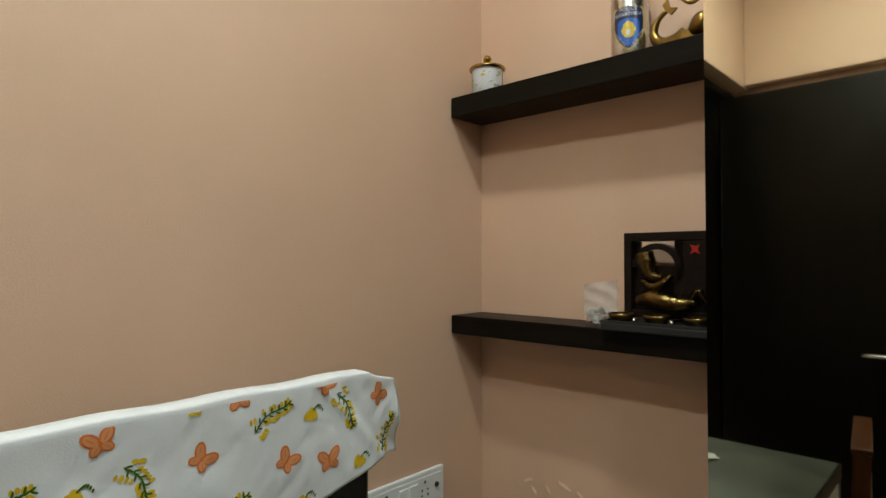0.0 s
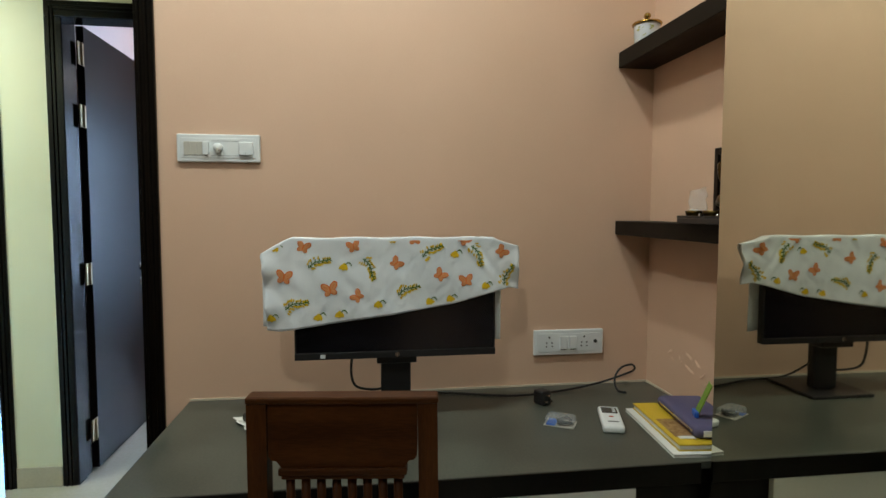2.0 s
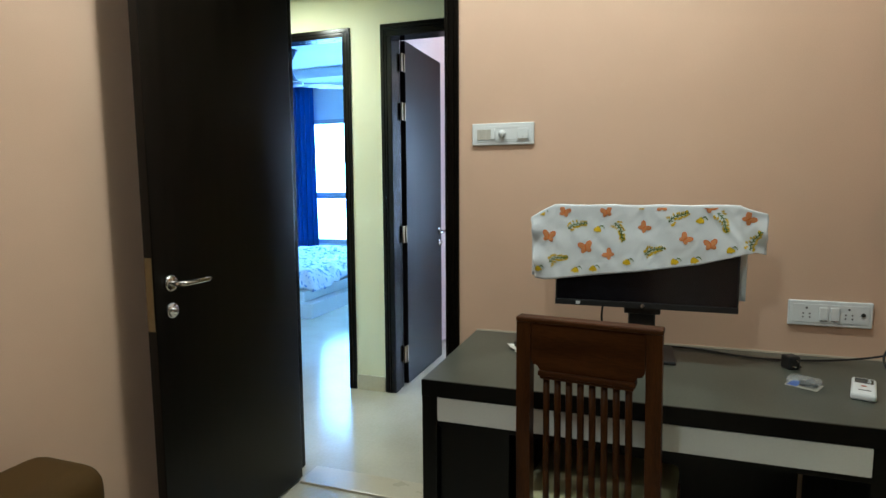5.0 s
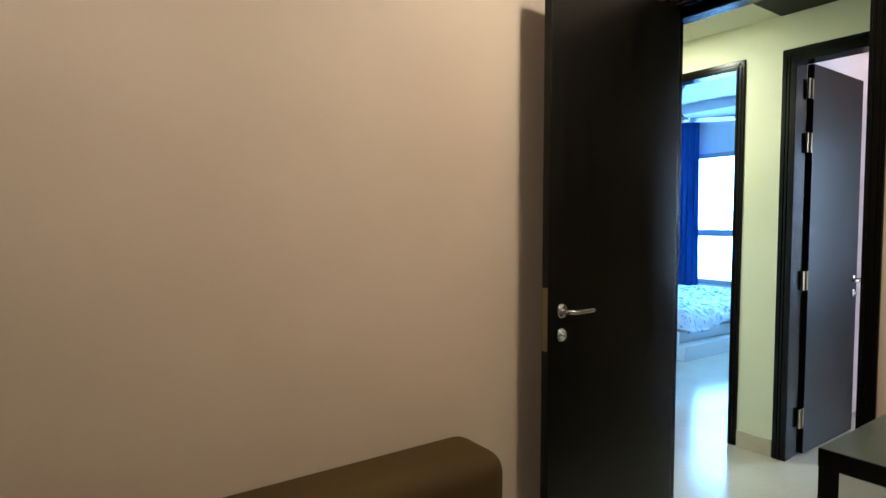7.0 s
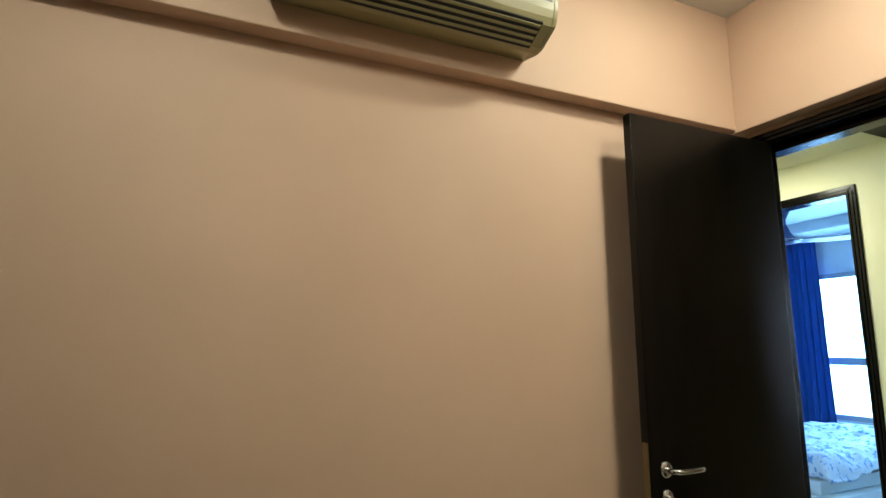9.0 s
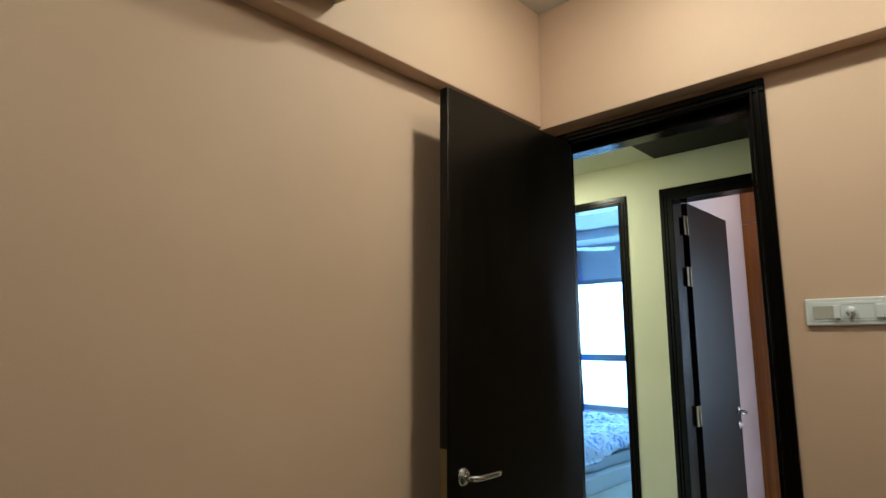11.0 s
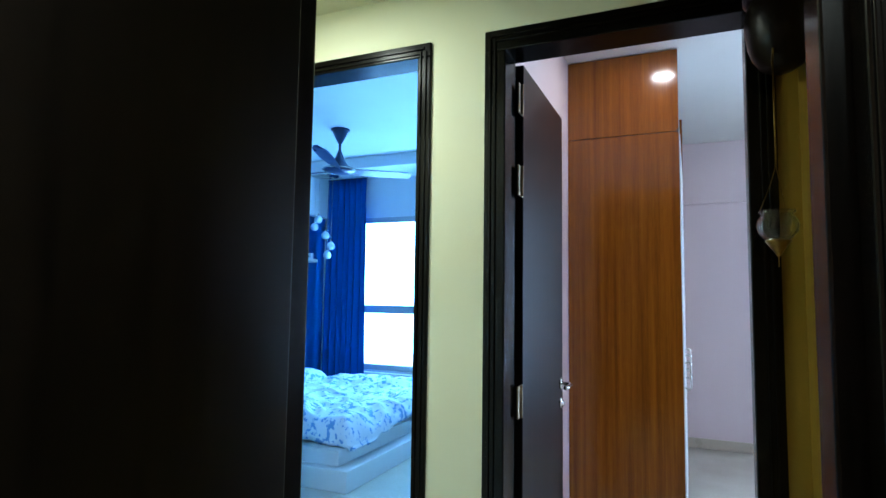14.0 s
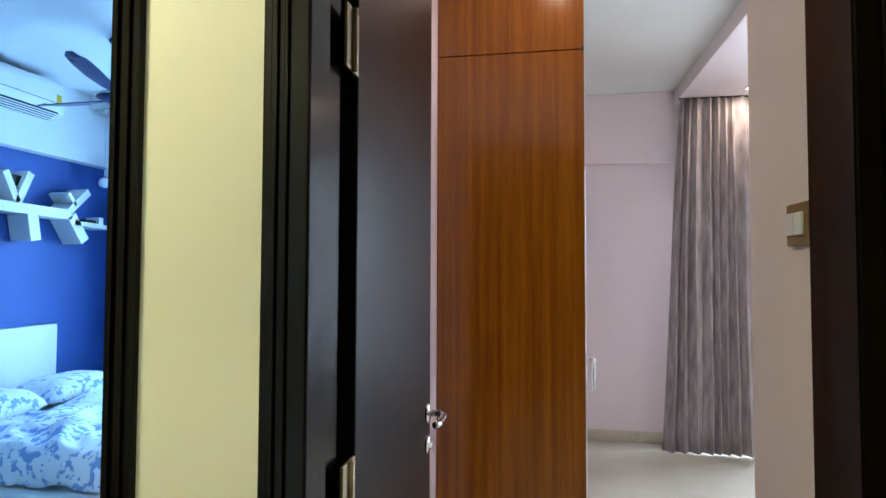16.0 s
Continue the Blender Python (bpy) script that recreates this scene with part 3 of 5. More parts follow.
def crest(y):
    """Height of the cloth's top fold at y; it sags past the monitor's corners."""
    z = 1.258 + 0.0012 * math.sin(y * 40)
    if y < 0.345:
        z -= 0.038 * ((0.345 - y) / 0.077) ** 1.2
    if y > 0.885:
        z -= 0.024 * ((y - 0.885) / 0.067) ** 0.8
    return z


def cloth_x(y, z):
    """Front face of the cloth: folds, creases and corners drawn in."""
    f = noise.noise(Vector((y * 7, z * 12, 2.0)))
    g = noise.noise(Vector((y * 26 + z * 20, z * 9, 5.0)))
    h = noise.noise(Vector((y * 60 - z * 35, z * 22 + y * 15, 8.0)))
    x = 0.2450 + 0.0026 * f + 0.0020 * g + 0.0012 * h
    drop = (crest(y) - z) / 0.2
    x += 0.006 * max(drop, 0) * (0.6 + 0.4 * math.sin(y * 23))
    for c, w, tip in ((0.345, 0.02, CY0), (0.885, 0.018, CY1)):
        beyond = (y - c) / (tip - c)
        if beyond > 0:
            x -= 0.016 * beyond ** 1.1 * (1 - 0.5 * math.sin(z * 60) * beyond)
    x += 0.004 * math.exp(-((y - 0.84 - (1.2 - z) * 0.9) / 0.012) ** 2) - 0.003 * math.exp(-((y - 0.865 - (1.2 - z) * 0.7) / 0.010) ** 2)
    return x


cloth = thing("monitor_cover", "white cotton cloth printed with orange butterflies and yellow flowers", "cloth")
bm = bmesh.new()
NU, NF = 110, 34
grid = []
for i in range(NU + 1):
    y = CY0 + (CY1 - CY0) * i / NU
    top, low = crest(y), hem(y)
    back_low = 1.03 - 0.055 * (i / NU)
    row = []
    for j in range(NF + 1):
        z = low + (top - 0.008 - low) * j / NF
        yy = y + (0.014 * (1 - i / NU) ** 6 * (1 - j / NF)) + 0.006 * noise.noise(Vector((z * 30, i * 0.2, 9))) * (abs(i / NU - 0.5) * 2) ** 8
        row.append((cloth_x(y, z), yy, z))
    xt = row[-1][0]
    xb = min(0.205, xt - 0.012)
    row += [(xt - 0.0003, y, top - 0.003), (xt - 0.001, y, top - 0.001), (xt - 0.003, y, top), ((xt + xb) / 2, y, top + 0.0005), (xb + 0.002, y, top), (xb, y, top - 0.003)]
    for j in range(12):
        z = top - 0.010 + (back_low - top) * j / 11
        row.append((xb - 0.002 - 0.01 * abs(noise.noise(Vector((y * 9, z * 9, 1)))), y - 0.045 * (i / NU) ** 5 * min(1, j / 4), z))
    grid.append([bm.verts.new(p) for p in row])
for a, b in zip(grid, grid[1:]):
    for j in range(len(a) - 1):
        bm.faces.new((a[j], b[j], b[j + 1], a[j + 1]))
sheet = part("sheet", bm, CLOTH, cloth, "", True)
md = sheet.modifiers.new("thickness", "SOLIDIFY")
md.thickness, md.offset = 0.0012, -1.0


def blot(bm, cy, cz, ry, rz, turn, n=9, lift=0.0007):
    """A flat printed spot on the front of the cloth."""
    c, s = math.cos(turn), math.sin(turn)
    vs = []
    for k in range(n):
        a = 2 * math.pi * k / n
        u, v = ry * math.cos(a), rz * math.sin(a)
        y, z = cy + u * c - v * s, cz + u * s + v * c
        y, z = min(max(y, CY0 + 0.004), CY1 - 0.004), min(z, crest(min(max(y, CY0), CY1)) - 0.009)
        vs.append(bm.verts.new((cloth_x(y, z) + lift, y, z)))
    try:
        bm.faces.new(vs)
    except ValueError:
        pass


BUTTERFLIES = [(0.374, 1.234), (0.504, 1.234), (0.666, 1.254), (0.798, 1.254), (0.906, 1.218), (0.616, 1.189), (0.324, 1.155), (0.735, 1.156), (0.442, 1.121), (0.806, 1.139), (0.514, 1.101)]
SPRIGS = [(0.416, 1.194), (0.547, 1.175), (0.714, 1.224), (0.839, 1.208), (0.650, 1.119), (0.357, 1.084), (0.925, 1.155)]
BLOOMS = [(0.479, 1.183), (0.776, 1.214), (0.412, 1.051), (0.569, 1.082), (0.467, 1.057), (0.707, 1.087), (0.763, 1.093), (0.860, 1.127), (0.302, 1.233), (0.607, 1.255), (0.290, 1.049)]
rnd = random.Random(7)
for y, z in BUTTERFLIES:
    a, k = rnd.uniform(-0.9, 0.9), rnd.uniform(0.95, 1.22)
    wings, pale = bmesh.new(), bmesh.new()
    for sgn in (-1, 1):
        for dist, rise, ry, rz, t in ((0.0095, 0.0065, 0.0118, 0.0072, 0.85), (0.0070, -0.006, 0.0080, 0.0058, -0.7)):
            u, v = sgn * dist * k * (1.0 if sgn > 0 else 0.8), rise * k
            yy, zz = y + u * math.cos(a) - v * math.sin(a), z + u * math.sin(a) + v * math.cos(a)
            blot(wings, yy, zz, ry * k * 1.04, rz * k * 1.06, a + sgn * t, 14)
            blot(pale, yy, zz, ry * k * 0.80, rz * k * 0.74, a + sgn * t, 12, 0.0011)
            blot(wings, yy, zz, ry * k * 0.55, rz * k * 0.10, a + sgn * t, 6, 0.0014)
    blot(wings, y, z, 0.0013, 0.010 * k, a, 8, 0.0015)
    motif = part("butterfly_print", wings, ORANGE_INK, cloth)
    part("wing_print", pale, PALE_INK, motif)
for i, (y, z) in enumerate(SPRIGS):
    a = (0.45, -1.0, 0.6, -1.0, 0.5, 0.4, 1.2)[i]
    petals, leaves = bmesh.new(), bmesh.new()
    for q in range(12):
        u = (q - 5.5) * 0.0052
        v = 0.005 * math.sin(q * 0.45)
        yy, zz = y + u * math.cos(a) - v * math.sin(a), z + u * math.sin(a) + v * math.cos(a)
        blot(leaves, yy, zz, 0.0042, 0.0015, a + 0.25 * math.cos(q * 0.5), 6, 0.0012)
        blot(leaves, yy - (-1) ** q * 0.004 * math.sin(a), zz + (-1) ** q * 0.004 * math.cos(a), 0.0040, 0.0014, a + (-1) ** q * 0.9, 7, 0.0014)
        for sgn in (-1, 1):
            if rnd.random() < 0.85:
                w = rnd.uniform(0.0060, 0.0125) * (1.35 - q / 12)
                blot(petals, yy - sgn * w * math.sin(a), zz + sgn * w * math.cos(a), rnd.uniform(0.0034, 0.0052), rnd.uniform(0.0020, 0.0032), a + sgn * 1.1, 8, 0.0008)
    motif = part("flower_print", petals, YELLOW_INK, cloth)
    part("leaf_print", leaves, GREEN_INK, motif)
for y, z in BLOOMS:
    a = rnd.uniform(-0.6, 0.6)
    petals, leaves = bmesh.new(), bmesh.new()
    for q in (-0.8, 0.0, 0.8):
        blot(petals, y + 0.005 * math.sin(q), z - 0.002 * math.cos(q), 0.0058, 0.0105, a + q, 10, 0.0008)
    for q in range(7):
        blot(leaves, y + 0.005 + q * 0.0024, z + 0.005 + q * 0.0022 * math.cos(0.3 * q), 0.0026, 0.0014, 0.7 + 0.1 * q, 6, 0.0012)
    motif = part("flower_print", petals, YELLOW_INK, cloth)
    part("leaf_print", leaves, GREEN_INK, motif)

# ---- study: switch plates ----
GREY_PL = mat("greyed_white_plastic", (0.50, 0.48, 0.42), 0.4, scale=20, bump=0.0)
SEAM = mat("dark_seam", (0.05, 0.05, 0.045), 0.7, scale=20, bump=0.0)


def plate(name, label, y0, z0, wide, high):
    root = thing(name, label, "switch", (0.0, y0, z0))
    part("frame", boxes((0.0005, 0.011, 0, wide, 0, high), bevel=0.004, segs=3), WHITE_PL, root)
    part("insert", boxes((0.0105, 0.0125, 0.012, wide - 0.012, 0.012, high - 0.012), bevel=0.0008), WHITE_PL, root)
    return root


sw = plate("switch_plate", "white switch plate with four rockers and a fan regulator", 0.0, 1.470, 0.233, 0.081)
for i in range(3):
    part("rocker", boxes((0.0126, 0.0145, 0.0205 + i * 0.0175, 0.0375 + i * 0.0175, 0.020, 0.058), bevel=0.0006), GREY_PL, sw, "worn grey rocker")
part("rocker", boxes((0.0126, 0.020, 0.073, 0.0895, 0.020, 0.059), bevel=0.002), WHITE_PL, sw)
knob = part("regulator_knob", lathe(bmesh.new(), [(0.001, 0), (0.0135, 0), (0.0125, 0.012), (0.0095, 0.017), (0.001, 0.018)], 20), WHITE_PL, sw, "round fan regulator knob", True, pose(0.0126, 0.116, 0.041, 0, 90, 0))
part("knob_pointer", boxes((0.002, 0.016, -0.002, 0.002, 0.015, 0.0195), bevel=0.0005), GREY_PL, knob)
part("rocker", boxes((0.0126, 0.0185, 0.174, 0.213, 0.020, 0.059), bevel=0.002), WHITE_PL, sw)
for y0, y1 in ((0.095, 0.150), (0.155, 0.173)):
    for z in (0.019, 0.061):
        part("seam", boxes((0.0126, 0.0129, y0, y1, z - 0.0004, z + 0.0004)), SEAM, sw)
part("seam", boxes((0.0186, 0.0189, 0.1932, 0.1938, 0.022, 0.030)), SEAM, sw)

so = plate("socket_plate", "white socket plate with two sockets and two switches", 1.074, 0.862, 0.236, 0.083)
for cy in (0.052, 0.170):
    for dy, dz, r in ((0, 0.017, 0.0034), (-0.009, -0.001, 0.0026), (0.009, -0.001, 0.0026), (-0.0095, -0.013, 0.0026), (0.0095, -0.013, 0.0026)):
        part("socket_hole", lathe(bmesh.new(), [(0.0002, 0), (r, 0), (r, 0.0006), (0.0002, 0.0006)], 12), SEAM, so, "", False, pose(0.0126, cy + dy, 0.042 + dz, 0, 90, 0))
for y0 in (0.088, 0.119):
    part("rocker", boxes((0.0126, 0.0165, y0, y0 + 0.025, 0.020, 0.062), bevel=0.0015), WHITE_PL, so)
    part("seam", boxes((0.0126, 0.0135, y0 + 0.003, y0 + 0.022, 0.0172, 0.0192)), SEAM, so)
part("aerial_socket", lathe(bmesh.new(), [(0.0002, 0), (0.0062, 0), (0.0062, 0.003), (0.0030, 0.003), (0.0030, 0.001), (0.0002, 0.001)], 16), SEAM, so, "", False, pose(0.0126, 0.208, 0.044, 0, 90, 0))

# ---- study: lit line along the desk, peeling paint, cables ----
# added pale strip that imitates the lit line between wall and desk top
LIT_LINE = mat("cream_lit_line", (0.62, 0.54, 0.42), 0.7, scale=20, bump=0.05)
structure("trim", boxes((0.0005, 0.0045, 0.016, 1.467, 0.7602, 0.7655), (0.005, 0.62, 1.4655, 1.4695, 0.7602, 0.7655)), LIT_LINE, "thin cream strip drawn as the lit line where desk meets wall", "sealant")
bm = bmesh.new()
rnd = random.Random(3)
FLAKES = [(0.145, 0.895, 0.030, 0.5), (0.16, 0.875, 0.022, -0.7), (0.245, 0.905, 0.035, -0.35), (0.29, 0.893, 0.03, -0.5), (0.25, 0.866, 0.05, -0.25), (0.315, 0.865, 0.03, 0.6), (0.33, 0.845, 0.012, 0.1), (0.20, 0.885, 0.02, -0.9)]
for x, z, w, a in FLAKES:
    n = 7
    up, lo = [], []
    for i in range(n):
        u = (i / (n - 1) - 0.5) * w
        jag = rnd.uniform(-0.002, 0.002)
        up.append(bm.verts.new((x + u * math.cos(a), 1.4705, z + u * math.sin(a) + 0.006 + jag)))
        lo.append(bm.verts.new((x + u * math.cos(a), 1.4705 - 0.0022 * math.sin(math.pi * i / (n - 1)) - 0.001, z + u * math.sin(a) - 0.001 + jag)))
    for i in range(n - 1):
        bm.faces.new((up[i], up[i + 1], lo[i + 1], lo[i]))
flakes = structure("peeling_paint", bm, PEACH, "curled flakes of peach paint lifting off the wall", "peeling paint")
flakes.modifiers.new("thickness", "SOLIDIFY").thickness = 0.0006
RUBBER = mat("black_cable_rubber", (0.012, 0.012, 0.012), 0.5, scale=30, bump=0.02)


def cable(label, pts, r):
    return solid("cable", tube(bmesh.new(), curve_pts(pts, 8), r, 8), RUBBER, label, "cable", True)


cable("black power cable lying along the wall with a loop", [(0.20, 0.58, 0.985), (0.12, 0.60, 0.86), (0.05, 0.66, 0.775), (0.045, 0.80, 0.7645), (0.10, 0.98, 0.7645), (0.075, 1.15, 0.7655), (0.045, 1.28, 0.775),
      (0.04, 1.36, 0.795), (0.05, 1.40, 0.815), (0.055, 1.39, 0.834), (0.06, 1.35, 0.826), (0.07, 1.325, 0.795), (0.09, 1.325, 0.7645), (0.12, 1.34, 0.7645)], 0.0034)
cable("black cable hanging in a bow below the monitor", [(0.20, 0.50, 0.95), (0.19, 0.495, 0.88), (0.185, 0.51, 0.84), (0.17, 0.56, 0.825), (0.155, 0.60, 0.828)], 0.0035)

cable("thin black cord hanging down in front of the desk drawers", [(0.54, 0.592, 0.7632), (0.590, 0.594, 0.7634), (0.612, 0.595, 0.757), (0.6125, 0.595, 0.70), (0.613, 0.597, 0.60), (0.611, 0.595, 0.50), (0.612, 0.596, 0.44)], 0.0022)

# ---- study: things on the desk ----
plug = thing("plug_adaptor", "black three-pin plug adaptor on the desk", "plug", (0.17, 1.052, 0.76), 25)
part("body", boxes((-0.02, 0.02, -0.019, 0.019, 0, 0.042), bevel=0.006, segs=3), BLACK_PL, plug)
for y, z in ((0, 0.030), (-0.009, 0.014), (0.009, 0.014)):
    part("pin", tube(bmesh.new(), [(0.020, y, z), (0.034, y, z)], 0.003, 8), STEEL, plug)
bag_blue = mat("blue_card", (0.03, 0.12, 0.50), 0.4, scale=30, bump=0.0)
FILM = mat("clear_plastic_film", (0.80, 0.82, 0.82), 0.18, scale=60, fine=200, bump=0.6)
FILM.node_tree.nodes["Principled BSDF"].inputs["Alpha"].default_value = 0.20
pk = thing("blister_packet", "small clear packet with blue card and black parts", "packet", (0.33, 1.045, 0.76), 60)
part("card", boxes((-0.035, 0.045, -0.028, 0.028, 0.0005, 0.0025)), GREY_PL, pk)
part("blue_print", boxes((-0.030, -0.005, -0.026, 0.026, 0.0027, 0.0033)), bag_blue, pk)
part("cable_bundle", tube(bmesh.new(), curve_pts([(0.0, -0.015, 0.008), (0.02, -0.018, 0.012), (0.035, 0, 0.009), (0.02, 0.016, 0.013), (0.002, 0.012, 0.008), (0.0, -0.006, 0.014)], 6), 0.005, 8), BLACK_PL, pk, "", True)
bm = bmesh.new()
add_box(bm, -0.034, 0.044, -0.027, 0.027, 0.003, 0.024, bevel=0.008, segs=3)
part("bubble", bm, FILM, pk, "clear crinkled bubble", True)
rem = thing("remote_control", "white air conditioner remote control lying on the desk", "remote", (0.345, 1.186, 0.76), -18)
part("body", boxes((-0.078, 0.078, -0.028, 0.028, 0.0, 0.020), bevel=0.007, segs=4), WHITE_PL, rem, "", True)
part("display", boxes((-0.064, -0.020, -0.021, 0.021, 0.0201, 0.0208), bevel=0.0003), mat("grey_lcd", (0.06, 0.065, 0.06), 0.25, scale=20, bump=0.0), rem, "dark grey display")
part("button", boxes((0.004, 0.012, -0.006, 0.006, 0.0201, 0.0218), bevel=0.001), mat("red_button", (0.45, 0.10, 0.06), 0.5, scale=20, bump=0.0), rem, "small red button")
part("lettering", boxes((0.040, 0.046, -0.012, 0.016, 0.0201, 0.0205)), SEAM, rem)
for i in range(3):
    part("display_mark", boxes((-0.058 + 0.012 * i, -0.052 + 0.012 * i, 0.008, 0.016, 0.0209, 0.0212)), WHITE_PL, rem)

PAPER = mat("white_paper", (0.76, 0.75, 0.70), 0.8, scale=10, bump=0.02)
YELLOWC = mat("yellow_book_cover", (0.58, 0.42, 0.02), 0.45, dark=(0.50, 0.34, 0.015), scale=8, bump=0.02)
PURPLE = mat("dull_purple_fabric", (0.095, 0.085, 0.175), 0.7, dark=(0.07, 0.065, 0.13), scale=14, fine=300, bump=0.15)


def book(name, label, at, turn, lx, ly, h, cover, pages=True):
    root = thing(name, label, "book", at, turn)
    part("cover", boxes((-lx / 2, lx / 2, -ly / 2, ly / 2, 0, h * 0.16), (-lx / 2, lx / 2, -ly / 2, ly / 2, h * 0.84, h), (-lx / 2, lx / 2, ly / 2 - 0.002, ly / 2, h * 0.16, h * 0.84)), cover, root)
    part("pages", boxes((-lx / 2 + 0.003, lx / 2 - 0.003, -ly / 2 + 0.003, ly / 2 - 0.003, h * 0.16, h * 0.84)), PAPER, root)
    return root


book("notebook", "white notebook lying under a yellow book", (0.43, 1.345, 0.7605), -6, 0.31, 0.19, 0.008, WHITE_LAM)
yb = book("book", "yellow book with a brown picture on its cover", (0.425, 1.358, 0.7688), -6, 0.29, 0.175, 0.016, YELLOWC)
part("cover_picture", boxes((-0.02, 0.10, -0.075, -0.02, 0.0161, 0.0165)), mat("brown_cover_picture", (0.20, 0.10, 0.03), 0.5, dark=(0.35, 0.22, 0.10), scale=60, amount=1.0, bump=0.0), yb)
part("title_bar", boxes((0.095, 0.112, -0.07, -0.03, 0.0166, 0.0169)), PAPER, yb)
pouch = thing("pouch", "dull purple zipped pouch lying on the books", "pouch", (0.42, 1.375, 0.785), -8)
bm = boxes((-0.12, 0.13, -0.048, 0.075, 0.0, 0.030), bevel=0.013, segs=4)
part("body", bm, PURPLE, pouch, "", True)
part("zip", boxes((-0.10, 0.11, -0.0495, -0.047, 0.013, 0.018), bevel=0.0008), STEEL, pouch)
part("label", boxes((0.128, 0.1315, -0.03, -0.01, 0.008, 0.022)), WHITE_PL, pouch)
mk = thing("ruler", "green plastic ruler leaning with a blue clip", "ruler", (0.47, 1.352, 0.817), -20)
bm = boxes((-0.014, 0.014, -0.0012, 0.0012, 0.0, 0.095), bevel=0.0005)
part("blade", bm, mat("green_plastic", (0.20, 0.34, 0.03), 0.35, dark=(0.15, 0.27, 0.02), scale=20, bump=0.0), mk, "", False, pose(0, 0.0, 0, -18, 12, 0))
part("clip", boxes((-0.017, 0.017, -0.005, 0.005, -0.001, 0.014), bevel=0.002), bag_blue, mk, "shiny blue clip")
scrap = thing("paper_scrap", "torn white paper strip with a black plug on it", "paper", (0.235, 0.232, 0.7605), 30)
bm = bmesh.new()
rows_ = []
for i in range(9):
    x = -0.075 + 0.018 * i
    rows_.append([bm.verts.new((x, y + 0.006 * math.sin(i * 1.9), 0.002 + 0.006 * abs(math.sin(i * 0.9 + y * 40)))) for y in (-0.022, 0.0, 0.022)])
for a, b in zip(rows_, rows_[1:]):
    for j in range(2):
        bm.faces.new((a[j], b[j], b[j + 1], a[j + 1]))
sh = part("strip", bm, PAPER, scrap)
sh.modifiers.new("thickness", "SOLIDIFY").thickness = 0.0008
part("plug", boxes((-0.03, 0.02, -0.012, 0.012, 0.009, 0.030), bevel=0.005), BLACK_PL, scrap, "black plug")

# ---- study: things on the shelves ----
SH1, SH2 = 1.8362, 1.2982
PORCELAIN = mat("pale_porcelain", (0.62, 0.63, 0.66), 0.2, scale=10, bump=0.0)
GOLD = mat("polished_gold_metal", (0.55, 0.38, 0.10), 0.25, 1.0, dark=(0.40, 0.26, 0.06), scale=20, bump=0.02)
jar = thing("porcelain_jar", "pale porcelain jar with gold lid and leaf pattern", "jar", (0.072, 1.405, SH1))
part("body", lathe(bmesh.new(), [(0.034, 0), (0.037, 0.003), (0.038, 0.03), (0.039, 0.062), (0.039, 0.066)], 32), PORCELAIN, jar, "", True)
lid = part("lid", lathe(bmesh.new(), [(0.044, 0.066), (0.045, 0.070), (0.042, 0.073), (0.020, 0.076), (0.012, 0.080)], 32), GOLD, jar, "gold rimmed lid", True)
part("knob", lathe(bmesh.new(), [(0.006, 0.079), (0.005, 0.085), (0.010, 0.090), (0.011, 0.096), (0.007, 0.102), (0.002, 0.104)], 16), GOLD, lid, "gold knob", True)
bm = bmesh.new()
rnd = random.Random(5)
for i in range(26):
    a, z = rnd.uniform(math.pi, 2 * math.pi), rnd.uniform(0.012, 0.058)
    r, w = 0.0396, rnd.uniform(0.004, 0.007)
    vs = [bm.verts.new((r * math.cos(a + w / r * math.cos(t)), r * math.sin(a + w / r * math.cos(t)), z + 0.6 * w * math.sin(t + i))) for t in [k * math.pi / 3 for k in range(6)]]
    bm.faces.new(vs)
part("leaf_pattern", bm, mat("green_gold_enamel", (0.22, 0.30, 0.08), 0.3, dark=(0.45, 0.36, 0.10), scale=50, bump=0.0), jar)

tum = thing("steel_tumbler", "brushed steel tumbler with a blue shield emblem", "tumbler", (0.442, 1.405, SH1))
part("body", lathe(bmesh.new(), [(0.033, 0), (0.036, 0.003), (0.037, 0.02), (0.037, 0.118), (0.0355, 0.121), (0.0355, 0.126), (0.037, 0.129), (0.036, 0.165), (0.034, 0.17)], 40), STEEL, tum, "", True)
SHIELD = [(-0.024, 0.060), (-0.020, 0.066), (-0.010, 0.069), (0.0, 0.0695), (0.010, 0.069), (0.020, 0.066), (0.024, 0.060), (0.0235, 0.038), (0.019, 0.022), (0.010, 0.010), (0.0, 0.003), (-0.010, 0.010), (-0.019, 0.022), (-0.0235, 0.038)]
FACE = -1.22


def wrap(u, v, r):
    a = FACE + 1.36 * u / 0.037
    return (r * math.cos(a), r * math.sin(a), 1.36 * v + 0.008)


def decal(nm, outline, r, m):
    bm = bmesh.new()
    steps = 12
    cu, cv = sum(p[0] for p in outline) / len(outline), sum(p[1] for p in outline) / len(outline)
    rings = []
    for k in range(steps + 1):
        s = k / steps
        rings.append([bm.verts.new(wrap(cu + (u - cu) * s, cv + (v - cv) * s, r)) for u, v in outline])
    n = len(outline)
    for a, b in zip(rings[1:], rings[2:]):
        for i in range(n):
            bm.faces.new((a[i], a[(i + 1) % n], b[(i + 1) % n], b[i]))
    bm.faces.new(rings[1])
    bmesh.ops.delete(bm, geom=rings[0], context="VERTS")
    return part(nm, bm, m, tum, "", True)


